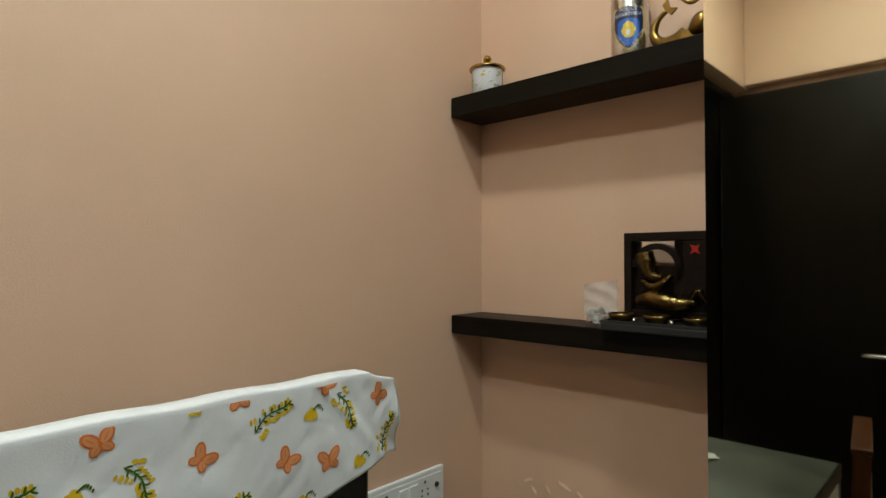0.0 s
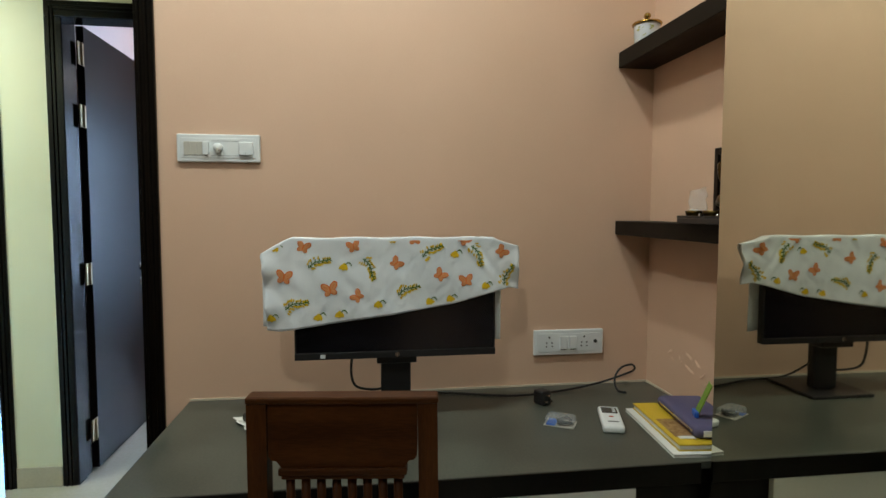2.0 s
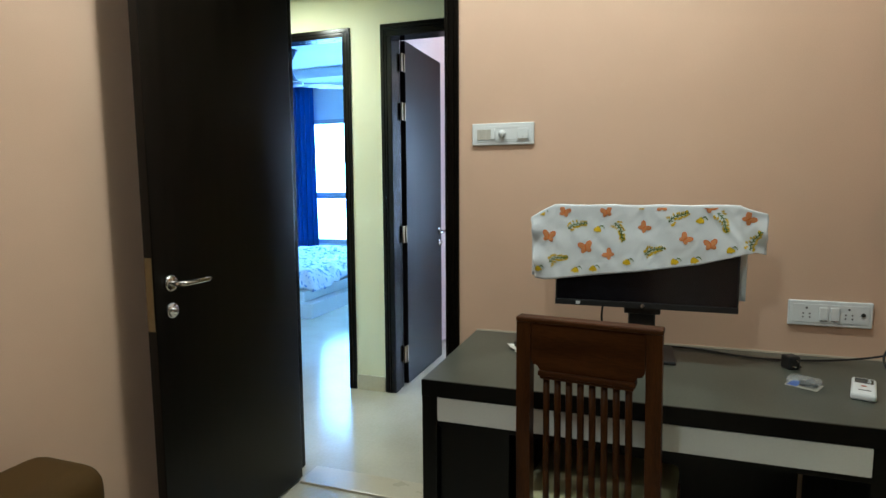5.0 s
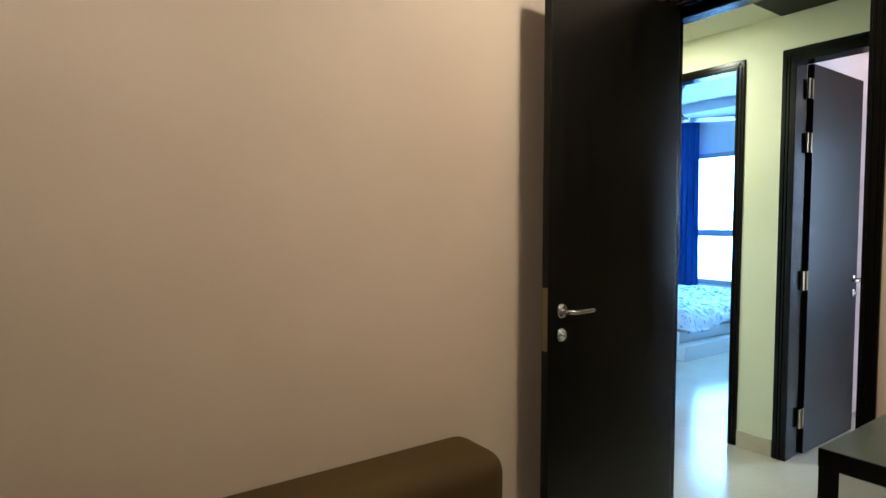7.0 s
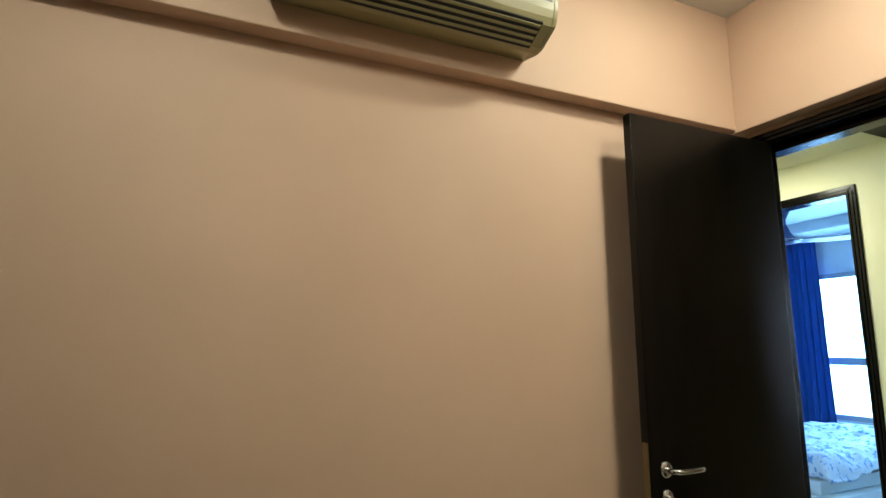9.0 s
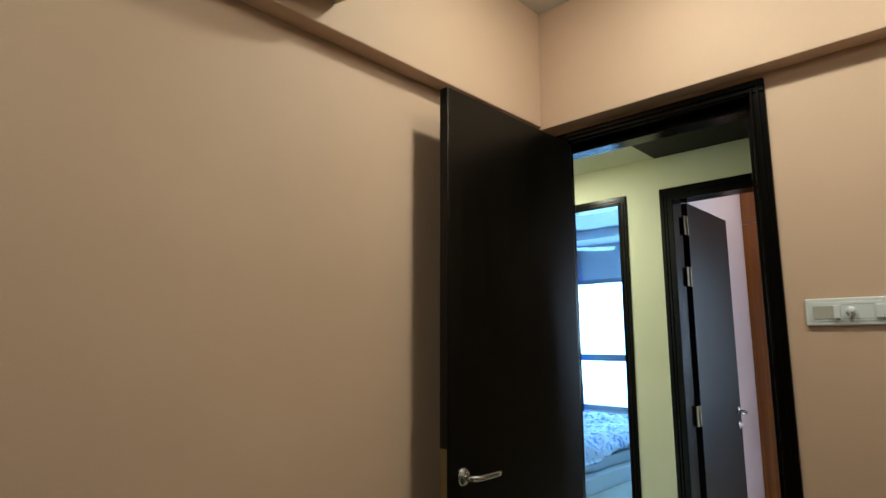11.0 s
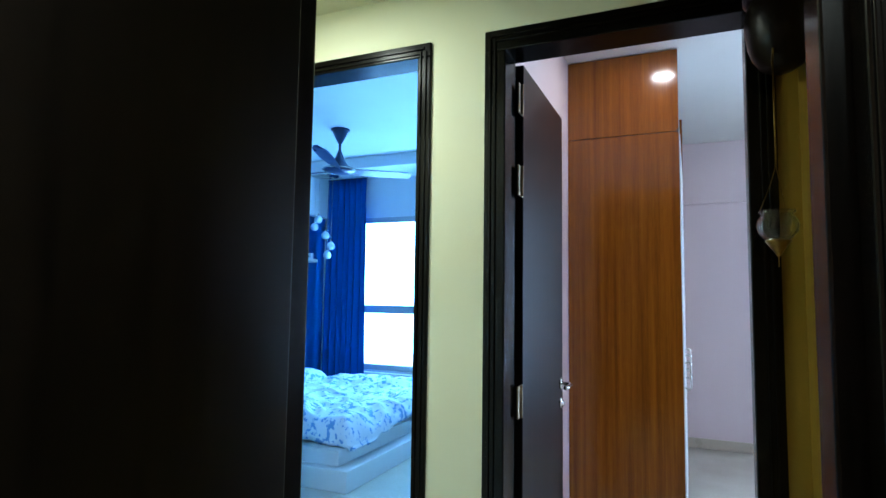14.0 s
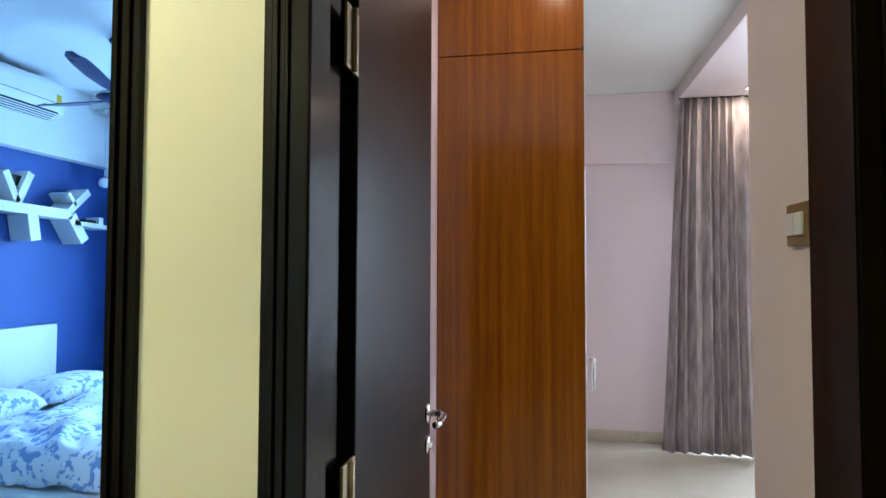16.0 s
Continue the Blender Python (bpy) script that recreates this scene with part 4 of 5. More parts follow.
NAVY = mat("navy_enamel", (0.012, 0.020, 0.075), 0.3, scale=20, bump=0.0)
MIDBLUE = mat("blue_enamel", (0.03, 0.12, 0.45), 0.3, scale=20, bump=0.0)
YEL = mat("yellow_enamel", (0.65, 0.47, 0.03), 0.3, scale=20, bump=0.0)
decal("shield_rim", SHIELD, 0.0373, YEL)
decal("shield", [(u * 0.93, (v - 0.038) * 0.94 + 0.038) for u, v in SHIELD], 0.0376, NAVY)
decal("inner_shield", [(u * 0.66, (v - 0.036) * 0.62 + 0.029) for u, v in SHIELD], 0.0379, MIDBLUE)
decal("crest", [(0.0095 * math.cos(k * math.pi / 8) * (1 + 0.15 * math.cos(4 * k)), 0.033 + 0.012 * math.sin(k * math.pi / 8) * (1 + 0.12 * math.cos(3 * k))) for k in range(16)], 0.0382, YEL)
decal("crest_centre", [(0.0035 * math.cos(k * math.pi / 4), 0.029 + 0.005 * math.sin(k * math.pi / 4)) for k in range(8)], 0.0385, PORCELAIN)


def lettering(text, size, u0, v0, turn, parent, m):
    """Letters laid round the tumbler, centred on u0, v0."""
    cu = bpy.data.curves.new("lettering", "FONT")
    cu.body, cu.size, cu.align_x = text, size, "CENTER"
    cu.resolution_u = 2
    tmp = new("lettering", cu)
    me = bpy.data.meshes.new_from_object(tmp.evaluated_get(bpy.context.evaluated_depsgraph_get()))
    bpy.data.objects.remove(tmp)
    c, s = math.cos(turn), math.sin(turn)
    for v in me.vertices:
        x, y = v.co.x, v.co.y
        v.co = wrap(u0 + x * c - y * s, v0 + x * s + y * c, 0.0382)
    me.materials.clear()
    me.materials.append(m)
    ob = new("lettering", me)
    ob.parent = parent
    return ob


lettering("POLICE", 0.0078, 0.0, 0.0605, 0.0, tum, PORCELAIN)
lettering("DEPARTMENT", 0.0072, 0.0, 0.0535, 0.0, tum, PORCELAIN)
lettering("CITY OF", 0.0062, -0.0135, 0.018, -0.95, tum, PORCELAIN)
lettering("NEW YORK", 0.0062, 0.0155, 0.020, 0.98, tum, PORCELAIN)

# brass fish ornament
fish = thing("brass_fish", "aged brass leaping fish ornament with scaled body", "ornament", (0.548, 1.40, SH1))
body = curve_pts([(0.055, -0.004, 0.040), (0.040, -0.003, 0.038), (0.018, 0, 0.028), (-0.010, 0, 0.016), (-0.038, 0, 0.018), (-0.054, 0, 0.038), (-0.048, 0, 0.064), (-0.030, 0, 0.080)], 6)
rad = [0.004 + 0.017 * math.sin(math.pi * min(1, (i + 2) / 16)) if i < 14 else max(0.0052, 0.0182 - 0.0005 * (i - 12)) for i in range(len(body))]
part("body", tube(bmesh.new(), body, [min(r, p.z - 0.0005) if p.z < 0.03 else r for r, p in zip(rad, body)], 14), BRASS, fish, "", True)
bm = bmesh.new()
prism(bm, [(-0.030, 0.078), (-0.020, 0.070), (-0.008, 0.080), (-0.022, 0.084), (-0.026, 0.102), (-0.036, 0.092)], "y", -0.003, 0.003)
part("tail", bm, BRASS, fish)
bm = bmesh.new()
prism(bm, [(0.010, 0.028), (0.030, 0.010), (0.020, 0.0), (0.002, 0.012)], "y", -0.021, -0.0165)
part("fin", bm, BRASS, fish)
part("cup", lathe(bmesh.new(), [(0.004, 0), (0.016, 0.003), (0.019, 0.010), (0.017, 0.010), (0.012, 0.005), (0.001, 0.004)], 20), BRASS, fish, "small brass cup", True, pose(-0.004, 0, 0.102))
part("handle", tube(bmesh.new(), curve_pts([(-0.002, 0, 0.104), (0.006, 0, 0.090), (0.02, 0, 0.082), (0.038, 0, 0.090), (0.060, 0, 0.095)], 6), 0.004, 8), BRASS, fish, "", True)

# carved panel with an elephant-headed figure, kept plain
CARVED = mat("dark_carved_wood", (0.010, 0.0055, 0.0035), 0.32, dark=(0.004, 0.0025, 0.0018), scale=30, fine=160, amount=0.9, bump=0.4, spec=0.2)
OLDBRASS = mat("dark_antique_brass", (0.15, 0.10, 0.028), 0.28, 1.0, dark=(0.05, 0.033, 0.012), scale=26, fine=200, amount=1.0, bump=0.3)
panel = thing("wood_carving", "dark carved wooden panel with arched cut-out", "ornament", (0.421, 1.425, SH2 + 0.0205))
out = [(0.0, 0.0), (0.0, 0.172), (0.212, 0.172), (0.212, 0.0), (0.192, 0.0), (0.192, 0.010), (0.016, 0.010), (0.016, 0.0)]
part("frame", boxes((0.0, 0.016, -0.012, 0.012, 0.0, 0.170), (0.0162, 0.214, -0.012, 0.012, 0.152, 0.170), (0.0162, 0.214, -0.012, 0.012, 0.0, 0.016), (0.120, 0.214, -0.010, 0.010, 0.0162, 0.1518), bevel=0.002), CARVED, panel)
bm = bmesh.new()
arch = [(0.066 + 0.050 * math.cos(math.pi * k / 14), 0.100 + 0.048 * math.sin(math.pi * k / 14)) for k in range(15)]
inner = [(0.066 + 0.038 * math.cos(math.pi * k / 14), 0.100 + 0.036 * math.sin(math.pi * k / 14)) for k in range(15)]
for (a, b), (c, d) in zip(zip(arch, inner), zip(arch[1:], inner[1:])):
    prism(bm, [a, c, d, b], "y", -0.009, 0.009)
part("arch", bm, CARVED, panel)
bm = bmesh.new()
add_box(bm, 0.0162, 0.119, 0.004, 0.009, 0.0162, 0.104)
add_box(bm, 0.0162, 0.030, 0.004, 0.009, 0.1042, 0.1518)
add_box(bm, 0.098, 0.119, 0.004, 0.009, 0.1042, 0.1518)
part("lower_panel", bm, CARVED, panel)
REDS = mat("red_lacquer", (0.42, 0.015, 0.012), 0.3, dark=(0.30, 0.01, 0.008), scale=40, bump=0.0)
for x, z in ((0.142, 0.135), (0.184, 0.135), (0.184, 0.095)):
    bm = bmesh.new()
    prism(bm, [(x + (0.013 if k % 2 else 0.005) * math.cos(math.pi / 4 * k), z + (0.013 if k % 2 else 0.005) * math.sin(math.pi / 4 * k)) for k in range(8)], "y", -0.0125, -0.0102)
    part("red_star", bm, REDS, panel, "four-pointed red lacquer star")
bm = bmesh.new()
for pts, r in (([(0.045, 0, 0.128), (0.050, -0.002, 0.110), (0.054, -0.006, 0.096), (0.062, -0.008, 0.084), (0.076, -0.008, 0.080), (0.082, -0.008, 0.086)], [0.017, 0.018, 0.014, 0.010, 0.007, 0.004]),
               ([(0.040, 0, 0.075), (0.062, -0.004, 0.062), (0.085, -0.006, 0.070), (0.100, -0.004, 0.085)], [0.006, 0.010, 0.009, 0.004]),
               ([(0.030, 0, 0.030), (0.055, -0.006, 0.040), (0.085, -0.008, 0.034), (0.112, -0.006, 0.030), (0.15, -0.006, 0.036)], [0.010, 0.017, 0.019, 0.016, 0.006]),
               ([(0.135, -0.006, 0.028), (0.150, -0.008, 0.055), (0.162, -0.006, 0.040), (0.180, -0.004, 0.026)], [0.006, 0.008, 0.007, 0.004])):
    cp = curve_pts(pts, 5)
    rr = [r[min(int(i / 5), len(r) - 1)] + (r[min(int(i / 5) + 1, len(r) - 1)] - r[min(int(i / 5), len(r) - 1)]) * ((i % 5) / 5) for i in range(len(cp))]
    tube(bm, [(p.x, p.y - 0.006, p.z) for p in cp], rr, 12)
fig = solid("figurine", bm, OLDBRASS, "dark brass reclining elephant-headed figurine before the panel", "statue", True, pose(0.421, 1.418, SH2 + 0.0205))
tray = thing("tray", "flat black wooden tray on the shelf", "tray", (0.416, 1.318, SH2))
part("board", boxes((0.0, 0.216, 0.0, 0.145, 0.0003, 0.014), bevel=0.002), BLACK_PL, tray)
part("rim", boxes((0.0, 0.216, 0.0, 0.006, 0.0142, 0.020), (0.0, 0.006, 0.0062, 0.145, 0.0142, 0.020)), BLACK_PL, tray)
bowl = thing("oil_lamp_bowl", "small dark brass oil lamp bowl on the tray", "bowl", (0.445, 1.352, SH2 + 0.0145), 0, "brass bowls on the tray")
part("cup", lathe(bmesh.new(), [(0.010, 0), (0.020, 0.003), (0.025, 0.012), (0.026, 0.018), (0.0235, 0.018), (0.021, 0.010), (0.001, 0.006)], 22), OLDBRASS, bowl, "", True)
part("bead", lathe(bmesh.new(), [(0.0005, 0.0), (0.004, 0.002), (0.005, 0.006), (0.002, 0.011), (0.0005, 0.012)], 12), STEEL, bowl, "shiny bead", True, pose(0.029, -0.008, 0.0))
for bx in (0.515, 0.588):
    copy_thing(bowl, pose(bx, 1.353, SH2 + 0.0145))
bag = thing("plastic_bag", "small clear plastic bag with grey pieces inside", "bag", (0.375, 1.40, SH2))
bm = bmesh.new()
rows_ = []
for i in range(9):
    z = 0.004 + 0.080 * i / 8
    t = 0.022 * (1 - i / 8) ** 0.8 + 0.002
    rows_.append([bm.verts.new(((-0.036 - 0.004 * (i % 2) + 0.076 * j / 8), sgn * t * math.sin(math.pi * (j + 0.3) / 8.6) + 0.003 * math.sin(i * 2 + j), z + 0.010 * (j / 8) * (i / 8))) for sgn, js in ((-1, range(9)), (1, range(8, -1, -1))) for j in js])
for a, b in zip(rows_, rows_[1:]):
    for j in range(len(a)):
        bm.faces.new((a[j], a[(j + 1) % len(a)], b[(j + 1) % len(a)], b[j]))
part("film", bm, FILM, bag)
rnd = random.Random(11)
for i in range(7):
    bm = bmesh.new()
    bmesh.ops.create_icosphere(bm, subdivisions=1, radius=0.010)
    for v in bm.verts:
        v.co *= rnd.uniform(0.7, 1.1)
    part("pebble", bm, STEEL if i % 3 == 0 else GREY_PL, bag, "", False, pose(-0.02 + 0.012 * (i % 4), rnd.uniform(-0.006, 0.006), 0.012 + 0.016 * (i // 4)))


# ---- ceiling lamps ----
def downlight(x, y, z, r, label):
    root = thing("downlight", label, "ceiling light", (x, y, z), 0, "round ceiling downlights")
    part("rim", lathe(bmesh.new(), [(r + 0.016, 0.0), (r + 0.014, -0.006), (r + 0.003, -0.008), (r, -0.004), (r, 0.0)], 32), WHITE_PL, root, "", True)
    part("diffuser", lathe(bmesh.new(), [(0.001, -0.0030), (r - 0.001, -0.0030), (r - 0.001, -0.0045), (0.001, -0.0045)], 32), LEDGLOW, root, "lit round diffuser")
    return root


for lx, ly in ROOM_LAMPS:
    downlight(lx, ly, 2.849, 0.052, "white rimmed lit round ceiling downlight")
downlight(-0.54, -1.55, 2.489, 0.06, "white rimmed lit round ceiling downlight")
downlight(-2.45, -0.40, 2.849, 0.065, "white rimmed lit round ceiling downlight")
downlight(-4.81, 1.03, 2.739, 0.03, "small lit ceiling spotlight beside the curtain")


# ---- windows and daylight outside ----
def window(name, x, y0, y1, z0, z1, bars_y, bars_z, label):
    root = thing(name, label, "window", (x, 0, 0))
    root["kind"] = "structure"
    for a, b, c, d in ((y0, y1, z0, z0 + 0.06), (y0, y1, z1 - 0.06, z1), (y0, y0 + 0.06, z0 + 0.06, z1 - 0.06), (y1 - 0.06, y1, z0 + 0.06, z1 - 0.06)):
        part("window_frame", boxes((-0.03, 0.03, a, b, c, d), bevel=0.003), WINDOWMETAL, root)
    for z in bars_z:
        part("transom", boxes((-0.025, 0.025, y0 + 0.06, y1 - 0.06, z - 0.045, z + 0.045), bevel=0.003), WINDOWMETAL, root)
    for y in bars_y:
        part("mullion", boxes((-0.022, 0.022, y - 0.025, y + 0.025, z0 + 0.06, z1 - 0.06), bevel=0.003), WINDOWMETAL, root)
    pane = part("pane", boxes((-0.004, 0.002, y0 + 0.055, y1 - 0.055, z0 + 0.055, z1 - 0.055)), glass("window_glass", (1, 1, 1), 0.0, 1.1), root)
    pane.visible_shadow = False
    return root


window("window_1", -5.09, WY0, WY1, WZ0, WZ1, (-2.95,), (1.205,), "dark aluminium window with a bright white view")
window("window_2", -5.35, DY0, DY1, 0.12, 2.30, (1.7,), (), "dark aluminium window behind a curtain")
structure("window_sill", boxes((-5.06, -4.98, WY0 - 0.03, WY1 + 0.03, 0.46, 0.498), bevel=0.004), WHITE_LAM, "white stone sill under the window", "window sill")
structure("backdrop", boxes((-5.62, -5.60, -4.6, -0.9, -0.5, 3.4), (-5.92, -5.90, 0.2, 3.4, -0.5, 3.4)), SKYGLOW, "plain bright daylight outside the windows", "backdrop")


def curtain(name, label, axis_x, y0, y1, z0, z1, folds, amp, m, flare=1.0, wild=1.6):
    """A hanging pleated sheet, folds run along y; flare widens it towards the hem."""
    bm = bmesh.new()
    n, rows_ = folds * 12, []
    zs = [z1 - (z1 - z0) * (k / 22) for k in range(23)]
    for k, z in enumerate(zs):
        f = k / 22
        row = []
        for i in range(n + 1):
            u = i / n
            mid = (y0 + y1) / 2
            y = mid + (y0 + (y1 - y0) * u - mid) * (1 + (flare - 1) * f)
            ph = 2 * math.pi * folds * u + 0.6 * math.sin(f * 2.2 + u * 7) + wild * noise.noise(Vector((u * 4, 0.5 * f, 6))) + 0.5 * (wild - 1.6) * noise.noise(Vector((u * 9, 1.1 * f, 2)))
            x = axis_x + amp * (0.45 + 0.55 * f ** 0.5) * math.sin(ph) * (0.75 + 0.45 * noise.noise(Vector((u * folds * 0.8, f * 1.5, 3)))) + 0.008 * noise.noise(Vector((u * 25, f * 5, 1)))
            row.append(bm.verts.new((x, y + 0.006 * math.sin(ph * 2), z + (0.003 * math.sin(ph + 1) if k == 22 else 0))))
        rows_.append(row)
    for a, b in zip(rows_, rows_[1:]):
        for i in range(n):
            bm.faces.new((a[i], a[i + 1], b[i + 1], b[i]))
    root = thing(name, label, "curtain")
    sheet = part("cloth", bm, m, root, "", True)
    sheet.modifiers.new("thickness", "SOLIDIFY").thickness = 0.002
    top = tube(bmesh.new(), [(axis_x, y0 - 0.01, z1 - 0.006), (axis_x, y1 + 0.01, z1 - 0.006)], 0.006, 8)
    part("curtain_rail", top, GREYMETAL, root)
    return root


curtain("curtain", "deep blue pleated curtain hanging beside the window", -4.93, -4.18, -3.66, 0.04, 2.715, 7, 0.036, CURTAIN_B, 1.12)
curtain("curtain", "shiny grey mauve pleated curtain reaching the floor", -5.0, 0.58, 1.20, 0.008, 2.739, 10, 0.052, CURTAIN_G, 1.50, 4.2)

# ---- bedroom ----
bw = thing("tall_cupboard", "tall white laminate cupboard just inside the bedroom", "cupboard", (0, 0, 0))
part("body", boxes((-1.864, -1.276, -4.19, -2.262, 0.0, 2.305), bevel=0.003), WHITE_LAM, bw)
part("loft", boxes((-1.855, -1.276, -4.19, -2.262, 2.311, 2.835), bevel=0.003), WHITE_LAM, bw, "white loft box above")
bed = thing("bed", "white platform bed with stepped plinth and headboard", "bed", (0, 0, 0))
part("plinth", boxes((-4.58, -2.79, -4.22, -2.465, 0.0, 0.150), bevel=0.006), WHITE_LAM, bed)
part("platform", boxes((-4.64, -2.86, -4.22, -2.58, 0.1505, 0.262), bevel=0.006), WHITE_LAM, bed)
part("mattress", boxes((-4.56, -2.96, -4.20, -2.60, 0.2625, 0.43), bevel=0.05, segs=4), BWHITE, bed, "", True)
part("headboard", boxes((-4.27, -2.75, -4.29, -4.225, 0.0, 0.965), bevel=0.006), WHITE_LAM, bed, "plain white headboard")


def sprig_cloth(name):
    m = mat(name, (0.74, 0.79, 0.84), 0.85, scale=4, fine=200, amount=0.3, bump=0.12)
    n, k = m.node_tree.nodes, m.node_tree.links
    b = n["Principled BSDF"]
    base = b.inputs["Base Color"].links[0].from_socket
    co = n["Texture Coordinate"].outputs["Object"]
    v, w = n.new("ShaderNodeTexNoise"), n.new("ShaderNodeTexNoise")
    v.inputs["Scale"].default_value, v.inputs["Detail"].default_value, v.inputs["Distortion"].default_value = 8, 4, 1.6
    w.inputs["Scale"].default_value, w.inputs["Detail"].default_value = 26, 3
    k.new(co, v.inputs["Vector"])
    k.new(co, w.inputs["Vector"])
    mul = n.new("ShaderNodeMath")
    mul.operation = "MULTIPLY"
    k.new(v.outputs[0], mul.inputs[0])
    k.new(w.outputs[0], mul.inputs[1])
    r = n.new("ShaderNodeValToRGB")
    r.color_ramp.elements[0].position, r.color_ramp.elements[1].position = 0.270, 0.315
    r.color_ramp.elements[0].color, r.color_ramp.elements[1].color = (0, 0, 0, 1), (1, 1, 1, 1)
    k.new(mul.outputs[0], r.inputs[0])
    mix = n.new("ShaderNodeMix")
    mix.data_type = "RGBA"
    k.new(r.outputs[0], mix.inputs["Factor"])
    k.new(base, mix.inputs["A"])
    mix.inputs["B"].default_value = (0.17, 0.33, 0.60, 1)
    k.new(mix.outputs["Result"], b.inputs["Base Color"])
    return m


SPRIGGED = sprig_cloth("white_cotton_with_blue_sprigs")
quilt = thing("quilt", "rumpled white quilt with small blue flowers on the bed", "quilt")
bm = bmesh.new()
NX, NY = 90, 84
qrows = []
for i in range(NX + 1):
    x = -4.62 + 1.80 * i / NX
    row = []
    for j in range(NY + 1):
        y = -3.75 + 1.35 * j / NY
        edge_s, edge_e = max(0.0, (y + 2.62) / 0.22), max(0.0, (x + 2.98) / 0.16)
        n1 = noise.noise(Vector((x * 2.1, y * 2.6, 4)))
        n2 = noise.noise(Vector((x * 6 + y * 3, y * 8, 7)))
        n3 = abs(noise.noise(Vector((x * 5 - y * 4, y * 4 + x * 2, 12))))
        z = 0.475 + 0.055 * n1 + 0.020 * n2 - 0.05 * n3 + 0.05 * max(0, -(x + 3.9)) + 0.045 * math.exp(-((y + 3.1 + 0.25 * math.sin(x * 3)) / 0.10) ** 2)
        corner = max(0.0, 1 - ((x + 3.02) / 0.30) ** 2)
        z -= min(edge_s, 1.0) ** 1.3 * (0.16 + 0.16 * corner) + min(edge_e, 1.0) ** 1.3 * 0.20
        yy = y - 0.10 * min(edge_s, 1.0) ** 2
        xx = x - 0.10 * min(edge_e, 1.0) ** 2
        row.append(bm.verts.new((xx, yy, max(z, 0.272))))
    qrows.append(row)
for a, b in zip(qrows, qrows[1:]):
    for j in range(NY):
        bm.faces.new((a[j], b[j], b[j + 1], a[j + 1]))
q = part("cover", bm, SPRIGGED, quilt, "", True)
q.modifiers.new("thickness", "SOLIDIFY").thickness = 0.02


def pillow(x, y, z, turn, label):
    root = thing("pillow", label, "pillow", (x, y, z), turn, "pillows on the bed")
    bm = bmesh.new()
    bmesh.ops.create_grid(bm, x_segments=22, y_segments=16, size=1)
    top = [v for v in bm.verts]
    for v in top:
        u, w = v.co.x, v.co.y
        v.co = Vector((u * 0.32 * (1 - 0.05 * w * w), w * 0.21 * (1 - 0.05 * u * u), 0.005 + 0.125 * ((1 - u ** 4) * (1 - w ** 4)) ** 0.6 + 0.01 * noise.noise(Vector((u * 3, w * 3, x)))))
    s = part("cushion", bm, SPRIGGED, root, "", True)
    s.modifiers.new("thickness", "SOLIDIFY").thickness = 0.03
    return root


pillow(-3.42, -3.97, 0.452, 4, "plump white pillow with blue flowers on the bed")
pillow(-4.12, -3.97, 0.452, -6, "plump white pillow with blue flowers on the bed")

fan = thing("ceiling_fan", "dark blue three-bladed ceiling fan at rest", "fan", (-3.55, -3.11, 2.84))
part("canopy", lathe(bmesh.new(), [(0.070, -0.015), (0.068, -0.022), (0.055, -0.055), (0.020, -0.125), (0.014, -0.13)], 24), FANBLUE, fan, "", True)
part("ceiling_plate", lathe(bmesh.new(), [(0.085, 0.0), (0.085, -0.012), (0.02, -0.014)], 24), FANBLUE, fan, "", True)
part("rod", tube(bmesh.new(), [(0, 0, -0.01), (0, 0, -0.25)], 0.012, 10), FANBLUE, fan, "", True)
part("shroud", lathe(bmesh.new(), [(0.014, -0.19), (0.022, -0.21), (0.05, -0.285), (0.085, -0.335), (0.10, -0.345)], 24), FANBLUE, fan, "", True)
part("motor", lathe(bmesh.new(), [(0.05, -0.335), (0.135, -0.350), (0.148, -0.365), (0.120, -0.385), (0.05, -0.400), (0.004, -0.402)], 30), FANBLUE, fan, "rounded motor housing", True)
part("motor_ring", lathe(bmesh.new(), [(0.149, -0.360), (0.153, -0.365), (0.149, -0.371)], 30, cap=False), STEEL, fan, "bright trim ring", True)
for k in range(3):
    a = 20 + 120 * k
    bm = bmesh.new()
    prof = [(0.12, -0.030, 0.040), (0.22, -0.050, 0.056), (0.38, -0.066, 0.068), (0.54, -0.068, 0.070), (0.65, -0.058, 0.066), (0.695, -0.034, 0.058), (0.705, 0.0, 0.045)]
    up = [[bm.verts.new((r, w0, 0.016 + 0.05 * r * r)), bm.verts.new((r, w1, -0.012 + 0.05 * r * r))] for r, w0, w1 in prof]
    for p, c in zip(up, up[1:]):
        bm.faces.new((p[0], p[1], c[1], c[0]))
    bl = part("blade", bm, FANBLUE, fan, "", False, pose(0, 0, -0.366, 0, 0, a))
    bl.modifiers.new("thickness", "SOLIDIFY").thickness = 0.007

ac2 = split_ac("air_conditioner", "white split air conditioner above the blue wall", (-4.05, -4.198, 2.505), 0, 0.86, 0.27, 0.19, WHITE_PL)
part("energy_label", boxes((0.03, 0.075, 0.1905, 0.1915, 0.10, 0.175)), YEL, ac2, "yellow energy label")

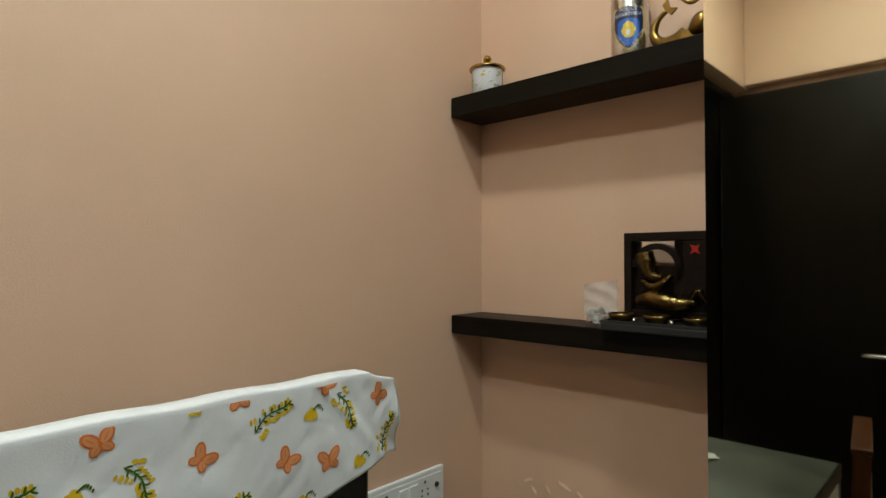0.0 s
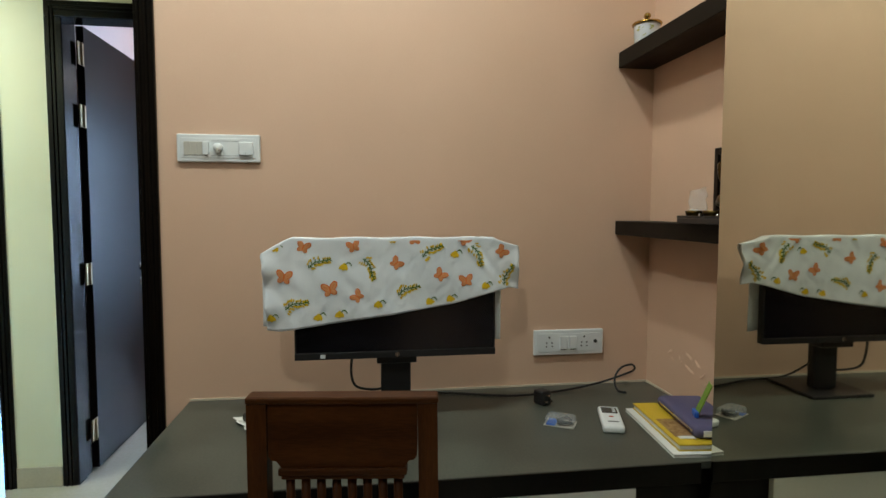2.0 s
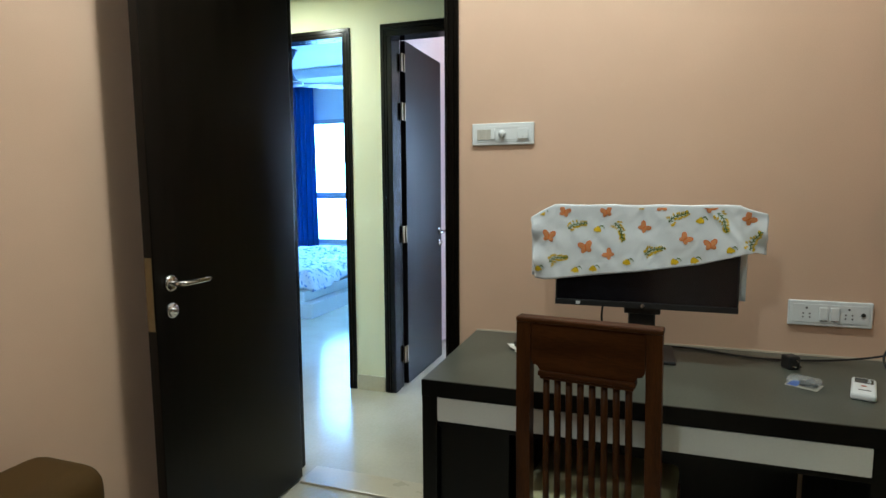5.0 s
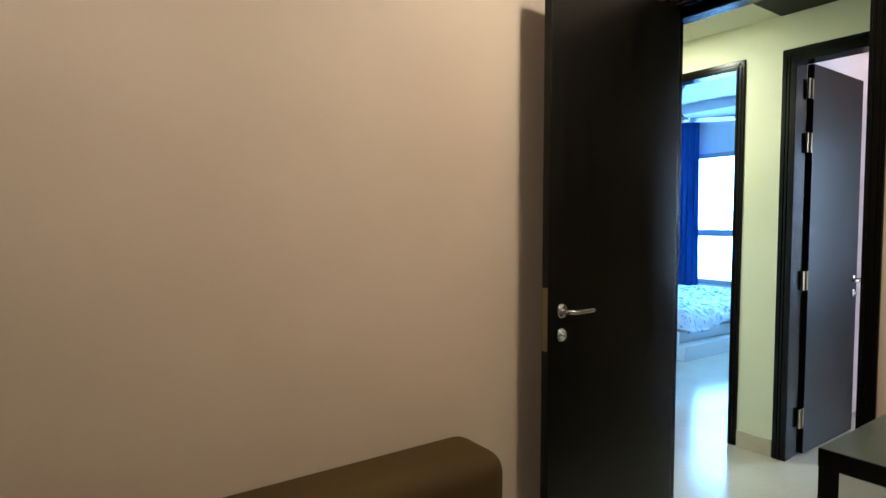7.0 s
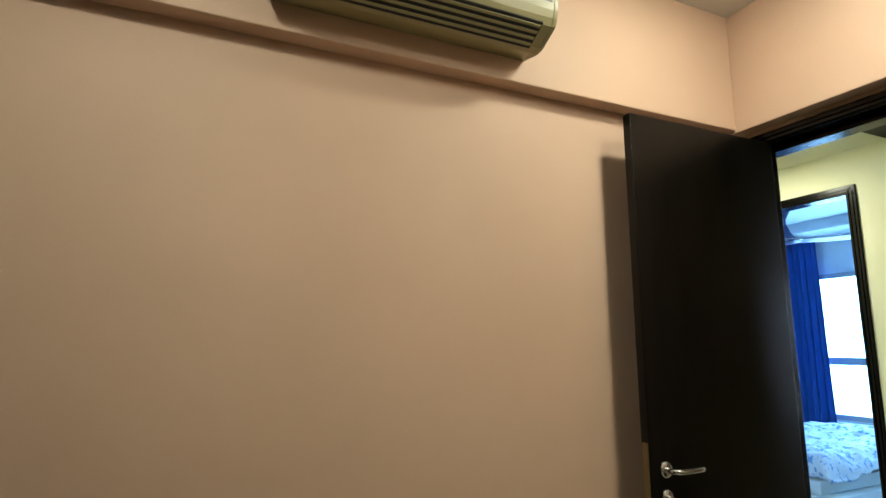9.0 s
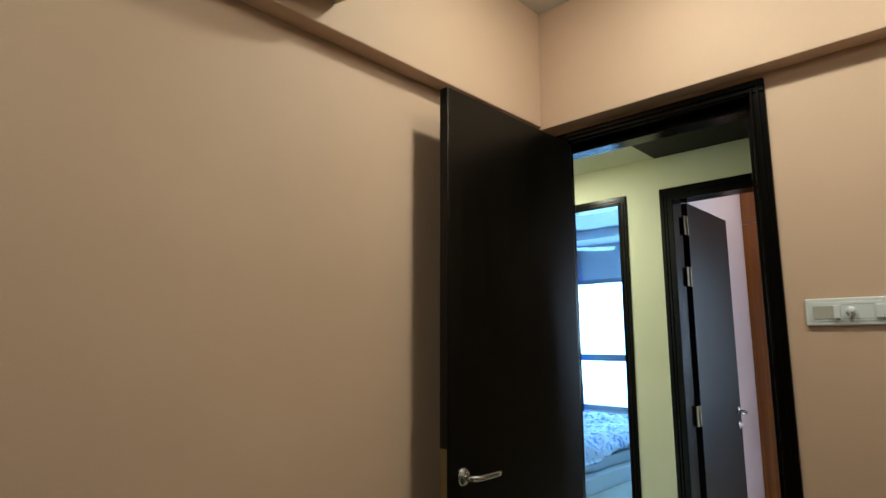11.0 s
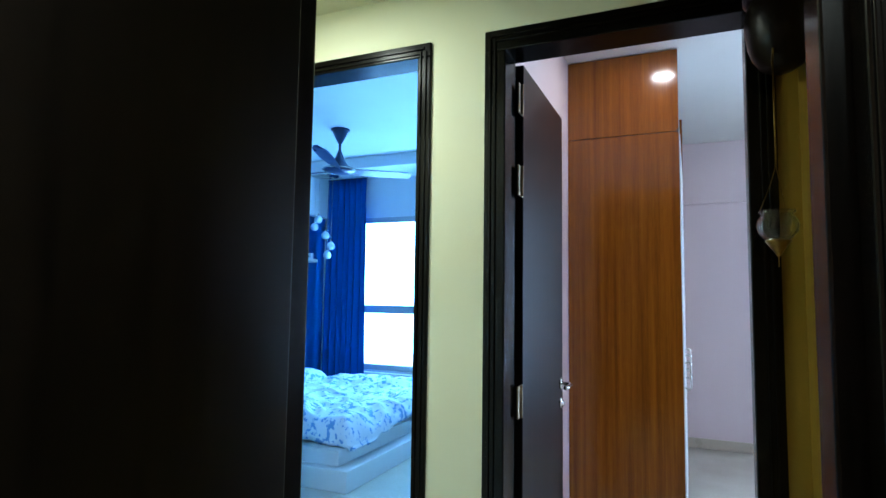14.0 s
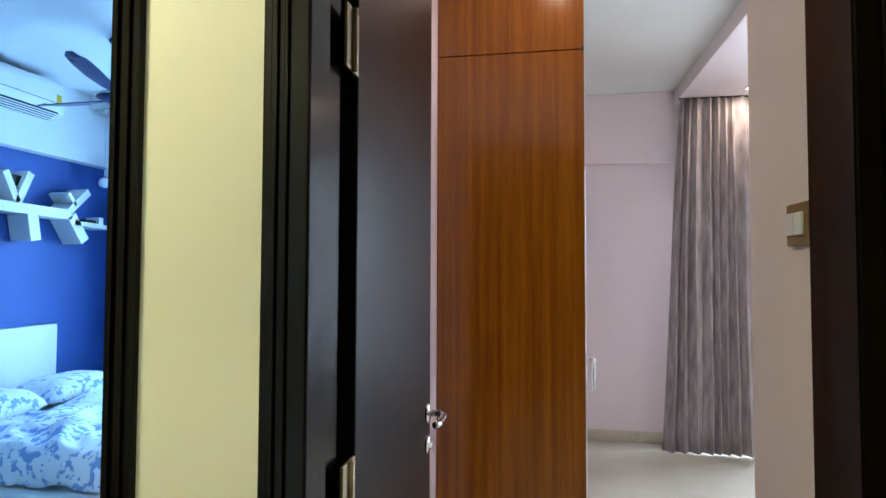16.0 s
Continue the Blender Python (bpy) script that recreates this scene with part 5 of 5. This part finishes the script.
pend = thing("pendant_cluster", "cluster of clear glass globe pendants on thin cords", "pendant lamp", (-4.63, -4.03, 2.715))
part("ceiling_disc", lathe(bmesh.new(), [(0.16, 0.0), (0.16, -0.018), (0.145, -0.024), (0.09, -0.024)], 32), STEEL, pend, "", True)
for dx, dy, dz in ((0.03, -0.045, -0.515), (0.03, -0.095, -0.597), (0.03, 0.055, -0.70), (0.03, 0.13, -0.818), (0.03, 0.085, -0.917)):
    part("cord", tube(bmesh.new(), [(dx, dy, -0.024), (dx, dy, dz + 0.055)], 0.0012, 6), STEEL, pend)
    g = part("globe", lathe(bmesh.new(), [(0.014, 0.045), (0.030, 0.036), (0.046, 0.010), (0.044, -0.016), (0.028, -0.036), (0.004, -0.042)], 22), mat("frosted_globe_glass", (0.70, 0.78, 0.85), 0.15, scale=10, bump=0.0), pend, "", True, pose(dx, dy, dz))
    part("cap", lathe(bmesh.new(), [(0.004, 0.072), (0.010, 0.066), (0.013, 0.045)], 14), STEEL, g, "", True)

bs = thing("branch_shelf", "white branch-shaped wall shelf with small books", "shelf", (0, -4.299, 0))


def limb(x0, z0, x1, z1, w):
    d = Vector((x1 - x0, z1 - z0)).normalized() * 1.0
    nx, nz = -d.y * w / 2, d.x * w / 2
    return prism(bmesh.new(), [(x0 + nx, z0 + nz), (x1 + nx, z1 + nz), (x1 - nx, z1 - nz), (x0 - nx, z0 - nz)], "y", 0.0, 0.175)


for seg in ((-3.35, 1.835, -4.27, 1.815, 0.072), (-4.27, 1.815, -4.41, 1.615, 0.085), (-4.30, 1.76, -4.67, 1.742, 0.036), (-4.25, 1.845, -4.44, 2.02, 0.055), (-4.31, 1.90, -4.235, 1.985, 0.03),
            (-3.80, 1.86, -3.90, 2.085, 0.055), (-3.80, 1.86, -3.70, 2.07, 0.05), (-3.92, 1.79, -3.955, 1.60, 0.085)):
    part("branch", limb(*seg), WHITE_LAM, bs)
for i, (bx, w, h, m) in enumerate(((-4.50, 0.10, 0.030, OLDBRASS), (-4.605, 0.05, 0.062, WHITE_PL))):
    solid("book", boxes((bx - w / 2, bx + w / 2, -4.28, -4.15, 1.7635, 1.7635 + h), bevel=0.003), m, "small book lying on the branch shelf" if i == 0 else "small pale box on the branch shelf", "book")
solid("book", boxes((-3.86, -3.76, -4.28, -4.16, 1.985, 2.06), bevel=0.003), GREYMETAL, "dark small book wedged in the branch shelf", "book", at=None)

# ---- dressing room ----
wd = thing("wardrobe", "tall glossy orange-brown veneered wardrobe with loft cupboard", "wardrobe", (0, 0, 0))
part("side_panel", boxes((-2.875, -2.851, -0.948, -0.308, 0.0, 2.347), bevel=0.001), ORANGE, wd, "grained orange-brown veneer panel")
part("loft_panel", boxes((-2.875, -2.851, -0.948, -0.308, 2.3515, 2.842), bevel=0.001), ORANGE, wd, "grained orange-brown loft panel")
part("carcass", boxes((-4.30, -2.876, -0.948, -0.320, 0.0, 2.842)), WHITE_LAM, wd)
for i in range(3):
    d = part("door", boxes((-3.336 - 0.465 * i, -2.880 - 0.465 * i, -0.319, -0.301, 0.06, 2.34), bevel=0.002), WHITE_LAM, wd)
    hx = -2.911 - 0.465 * i
    part("handle", tube(bmesh.new(), curve_pts([(hx, -0.300, 1.01), (hx, -0.270, 1.01), (hx, -0.270, 0.94), (hx, -0.270, 0.87), (hx, -0.300, 0.87)], 4), 0.006, 8), STEEL, d, "steel bar handle", True)
part("end_panel", boxes((-4.33, -4.301, -0.948, -0.300, 0.0, 2.842), bevel=0.001), ORANGE, wd)
part("catch", boxes((-2.8505, -2.842, -0.320, -0.308, 2.345, 2.362), bevel=0.001), BLACK_PL, wd, "small black catch")

s2 = thing("switch_plate", "gold framed switch plate with two white rockers", "switch", (-1.50, -0.0352, 1.437))
part("frame", boxes((0.0, 0.088, -0.012, 0.0, 0.0, 0.076), bevel=0.003), mat("gold_brown_plastic", (0.30, 0.19, 0.085), 0.35, 0.3, scale=20, bump=0.0), s2)
for a in (0.014, 0.046):
    part("rocker", boxes((a, a + 0.029, -0.019, -0.0125, 0.018, 0.058), bevel=0.002), WHITE_PL, s2)

# ---- hall: framed relief, glass lamp, bell ----
REDCLOTH = mat("dull_red_backing", (0.30, 0.055, 0.055), 0.7, scale=20, bump=0.05)
FRAMEWOOD = mat("red_brown_frame_wood", (0.085, 0.028, 0.012), 0.3, dark=(0.05, 0.016, 0.008), scale=8, fine=80, bump=0.05)
SAND = mat("sand_coloured_mount", (0.40, 0.27, 0.08), 0.7, scale=30, bump=0.05)
pic = thing("framed_relief", "red-brown framed gold relief hung on the ochre wall", "picture", (-0.852, 0.022, 1.228))
PW, PH = 0.44, 0.462


def border(inset, w, y0, y1):
    a, b = inset, inset + w
    return boxes((a, PW - a, y0, y1, a, b), (a, PW - a, y0, y1, PH - b, PH - a), (a, b, y0, y1, b, PH - b), (PW - b, PW - a, y0, y1, b, PH - b), bevel=0.002)


part("outer_frame", border(0.0, 0.034, -0.030, 0.0), FRAMEWOOD, pic)
part("mount", boxes((0.034, PW - 0.034, -0.010, -0.001, 0.034, PH - 0.034)), SAND, pic, "sand coloured mount")
part("inner_frame", border(0.070, 0.022, -0.022, -0.0105), FRAMEWOOD, pic)
part("gold_fillet", border(0.0925, 0.006, -0.017, -0.0105), GOLD, pic)
part("backing", boxes((0.099, PW - 0.099, -0.014, -0.0105, 0.099, PH - 0.099)), REDCLOTH, pic, "dull red backing")
bm = bmesh.new()
rnd = random.Random(21)
for i in range(34):
    t = i / 34
    w = 0.09 * math.sin(math.pi * (0.12 + 0.76 * t))
    m4 = Matrix.Translation((PW / 2 + rnd.uniform(-w, w), -0.016, 0.125 + 0.205 * t)) @ Matrix.Diagonal((rnd.uniform(0.012, 0.028), 0.012, rnd.uniform(0.012, 0.026), 1))
    bmesh.ops.create_icosphere(bm, subdivisions=2, radius=1.0, matrix=m4)
relief = part("relief", bm, BRASS, pic, "plain gold relief", True)
md = relief.modifiers.new("joined", "REMESH")
md.mode, md.voxel_size, md.use_smooth_shade = "VOXEL", 0.003, True
bm = bmesh.new()
for k in (0, 1):
    tube(bm, [(-0.006 + 0.003 * math.cos(i * 0.7 + k * math.pi), -0.006 + 0.003 * math.sin(i * 0.7 + k * math.pi), 0.03 + 0.0045 * i) for i in range(90)], 0.0026, 5)
part("twisted_cord", bm, GOLD, pic, "twisted gold cord", True)

dl = thing("hanging_lamp", "ribbed clear glass oil lamp hanging on thin chains", "hanging lamp", (-0.966, -0.060, 1.568))
bm = bmesh.new()
prof = [(0.039, 0.034), (0.042, 0.032), (0.034, 0.024), (0.044, 0.010), (0.047, -0.004), (0.043, -0.020), (0.031, -0.034), (0.022, -0.040)]
segs = 48
rings = [[bm.verts.new(((r + 0.0014 * math.cos(12 * 2 * math.pi * i / segs)) * math.cos(2 * math.pi * i / segs), (r + 0.0014 * math.cos(12 * 2 * math.pi * i / segs)) * math.sin(2 * math.pi * i / segs), z)) for i in range(segs)] for r, z in prof]
for a, b in zip(rings, rings[1:]):
    for i in range(segs):
        bm.faces.new((a[i], a[(i + 1) % segs], b[(i + 1) % segs], b[i]))
gl = part("bowl", bm, glass("ribbed_clear_glass", (0.80, 0.84, 0.78), 0.03), dl, "ribbed clear glass bowl", True)
gl.modifiers.new("thickness", "SOLIDIFY").thickness = 0.003
cone = part("base", lathe(bmesh.new(), [(0.028, -0.040), (0.029, -0.044), (0.024, -0.050), (0.010, -0.070), (0.004, -0.080), (0.001, -0.082)], 24), BRASS, dl, "brass cone base", True)
for k in range(3):
    tor = bmesh.new()
    tube(tor, [(0.004 * math.cos(t * math.pi / 5), 0, -0.086 - 0.008 * k + 0.004 * math.sin(t * math.pi / 5)) for t in range(11)], 0.0009, 5, False)
    part("ring", tor, BRASS, cone, "", True)
for k in range(3):
    a = 2 * math.pi * k / 3 + 0.4
    part("chain", tube(bmesh.new(), [(0.040 * math.cos(a), 0.040 * math.sin(a), 0.032), (0.014 * math.cos(a), 0.014 * math.sin(a), 0.10), (0, 0, 0.15)], 0.0008, 5), BRASS, dl, "thin brass chain")
part("rod", tube(bmesh.new(), [(0, 0, 0.148), (0.001, 0, 0.26), (0, 0, 0.415)], 0.0024, 6), BRASS, dl, "brass hanging rod", True)
part("hook", tube(bmesh.new(), curve_pts([(0, 0, 0.41), (-0.006, 0, 0.425), (-0.012, 0.002, 0.44), (-0.016, 0.004, 0.462)], 5), 0.003, 6), BRASS, dl, "", True)

corbel = thing("carved_corbel", "dark carved wooden corbel hung below the hall ceiling", "corbel", (-1.045, -0.030, 1.985))
part("bulb", lathe(bmesh.new(), [(0.004, 0.0), (0.030, 0.004), (0.052, 0.018), (0.068, 0.042), (0.080, 0.080), (0.086, 0.125), (0.084, 0.165), (0.074, 0.195)], 28), CARVED, corbel, "", True)
part("collar", lathe(bmesh.new(), [(0.076, 0.196), (0.088, 0.203), (0.088, 0.218), (0.076, 0.226)], 28), CARVED, corbel, "", True)
part("block", boxes((-0.075, 0.075, -0.075, 0.075, 0.227, 0.499), bevel=0.008), CARVED, corbel)

bell = thing("brass_bell", "brass temple bell hanging on a linked chain", "bell", (-0.43, -0.045, 1.535))
part("body", lathe(bmesh.new(), [(0.006, 0.060), (0.014, 0.058), (0.020, 0.048), (0.022, 0.030), (0.026, 0.014), (0.034, 0.002), (0.035, -0.004), (0.031, -0.004), (0.022, 0.012), (0.018, 0.045), (0.001, 0.052)], 28), BRASS, bell, "", True)
part("clapper", lathe(bmesh.new(), [(0.001, 0.050), (0.002, 0.004), (0.007, -0.002), (0.007, -0.010), (0.001, -0.014)], 14), BRASS, bell, "", True)
for k in range(45):
    a = bmesh.new()
    tube(a, [(0.0055 * math.cos(t * math.pi / 4) * (k % 2), 0.0055 * math.cos(t * math.pi / 4) * ((k + 1) % 2), 0.066 + 0.0196 * k + 0.0115 * math.sin(t * math.pi / 4)) for t in range(9)], 0.0017, 5, False)
    part("chain_link", a, BRASS, bell)

rack = thing("hook_rack", "dark wall rack with upward prongs near the hall ceiling", "hook rack", (HX1, -3.46, 2.30))
part("rail", boxes((0.0, 0.022, -0.30, 0.30, -0.016, 0.016), bevel=0.003), WENGE_H, rack)
for hy in (-0.26, -0.09, 0.08, 0.25):
    part("prong", tube(bmesh.new(), curve_pts([(0.015, hy, 0.0), (0.07, hy, -0.006), (0.12, hy + 0.01, 0.03), (0.13, hy + 0.015, 0.085)], 5), 0.007, 8), BLACK_PL, rack, "", True)
for hy in (-3.62, -3.46, -3.30, -3.14):
    clip = thing("wall_hook", "small white U-shaped hook high on the hall wall", "hook", (HX1, hy, 2.455), 0, "white hooks in a row")
    part("base_plate", boxes((0.0, 0.006, -0.03, 0.03, -0.045, 0.03), bevel=0.002), WHITE_PL, clip)
    part("arm", tube(bmesh.new(), curve_pts([(0.006, -0.018, 0.02), (0.03, -0.018, -0.02), (0.035, 0.0, -0.035), (0.03, 0.018, -0.02), (0.006, 0.018, 0.02)], 5), 0.006, 8), WHITE_PL, clip, "", True)

# ---- latch plates on the jambs ----
solid("strike_plate", boxes((-1.222, -1.196, -1.9300, -1.9275, 0.90, 1.06), bevel=0.0005), STEEL, "steel strike plate on the bedroom door jamb", "strike plate")
solid("strike_plate", boxes((-0.040, -0.010, -0.1045, -0.1018, 0.93, 1.07), bevel=0.0005), GREYMETAL, "dark strike plate on the study door jamb", "strike plate")
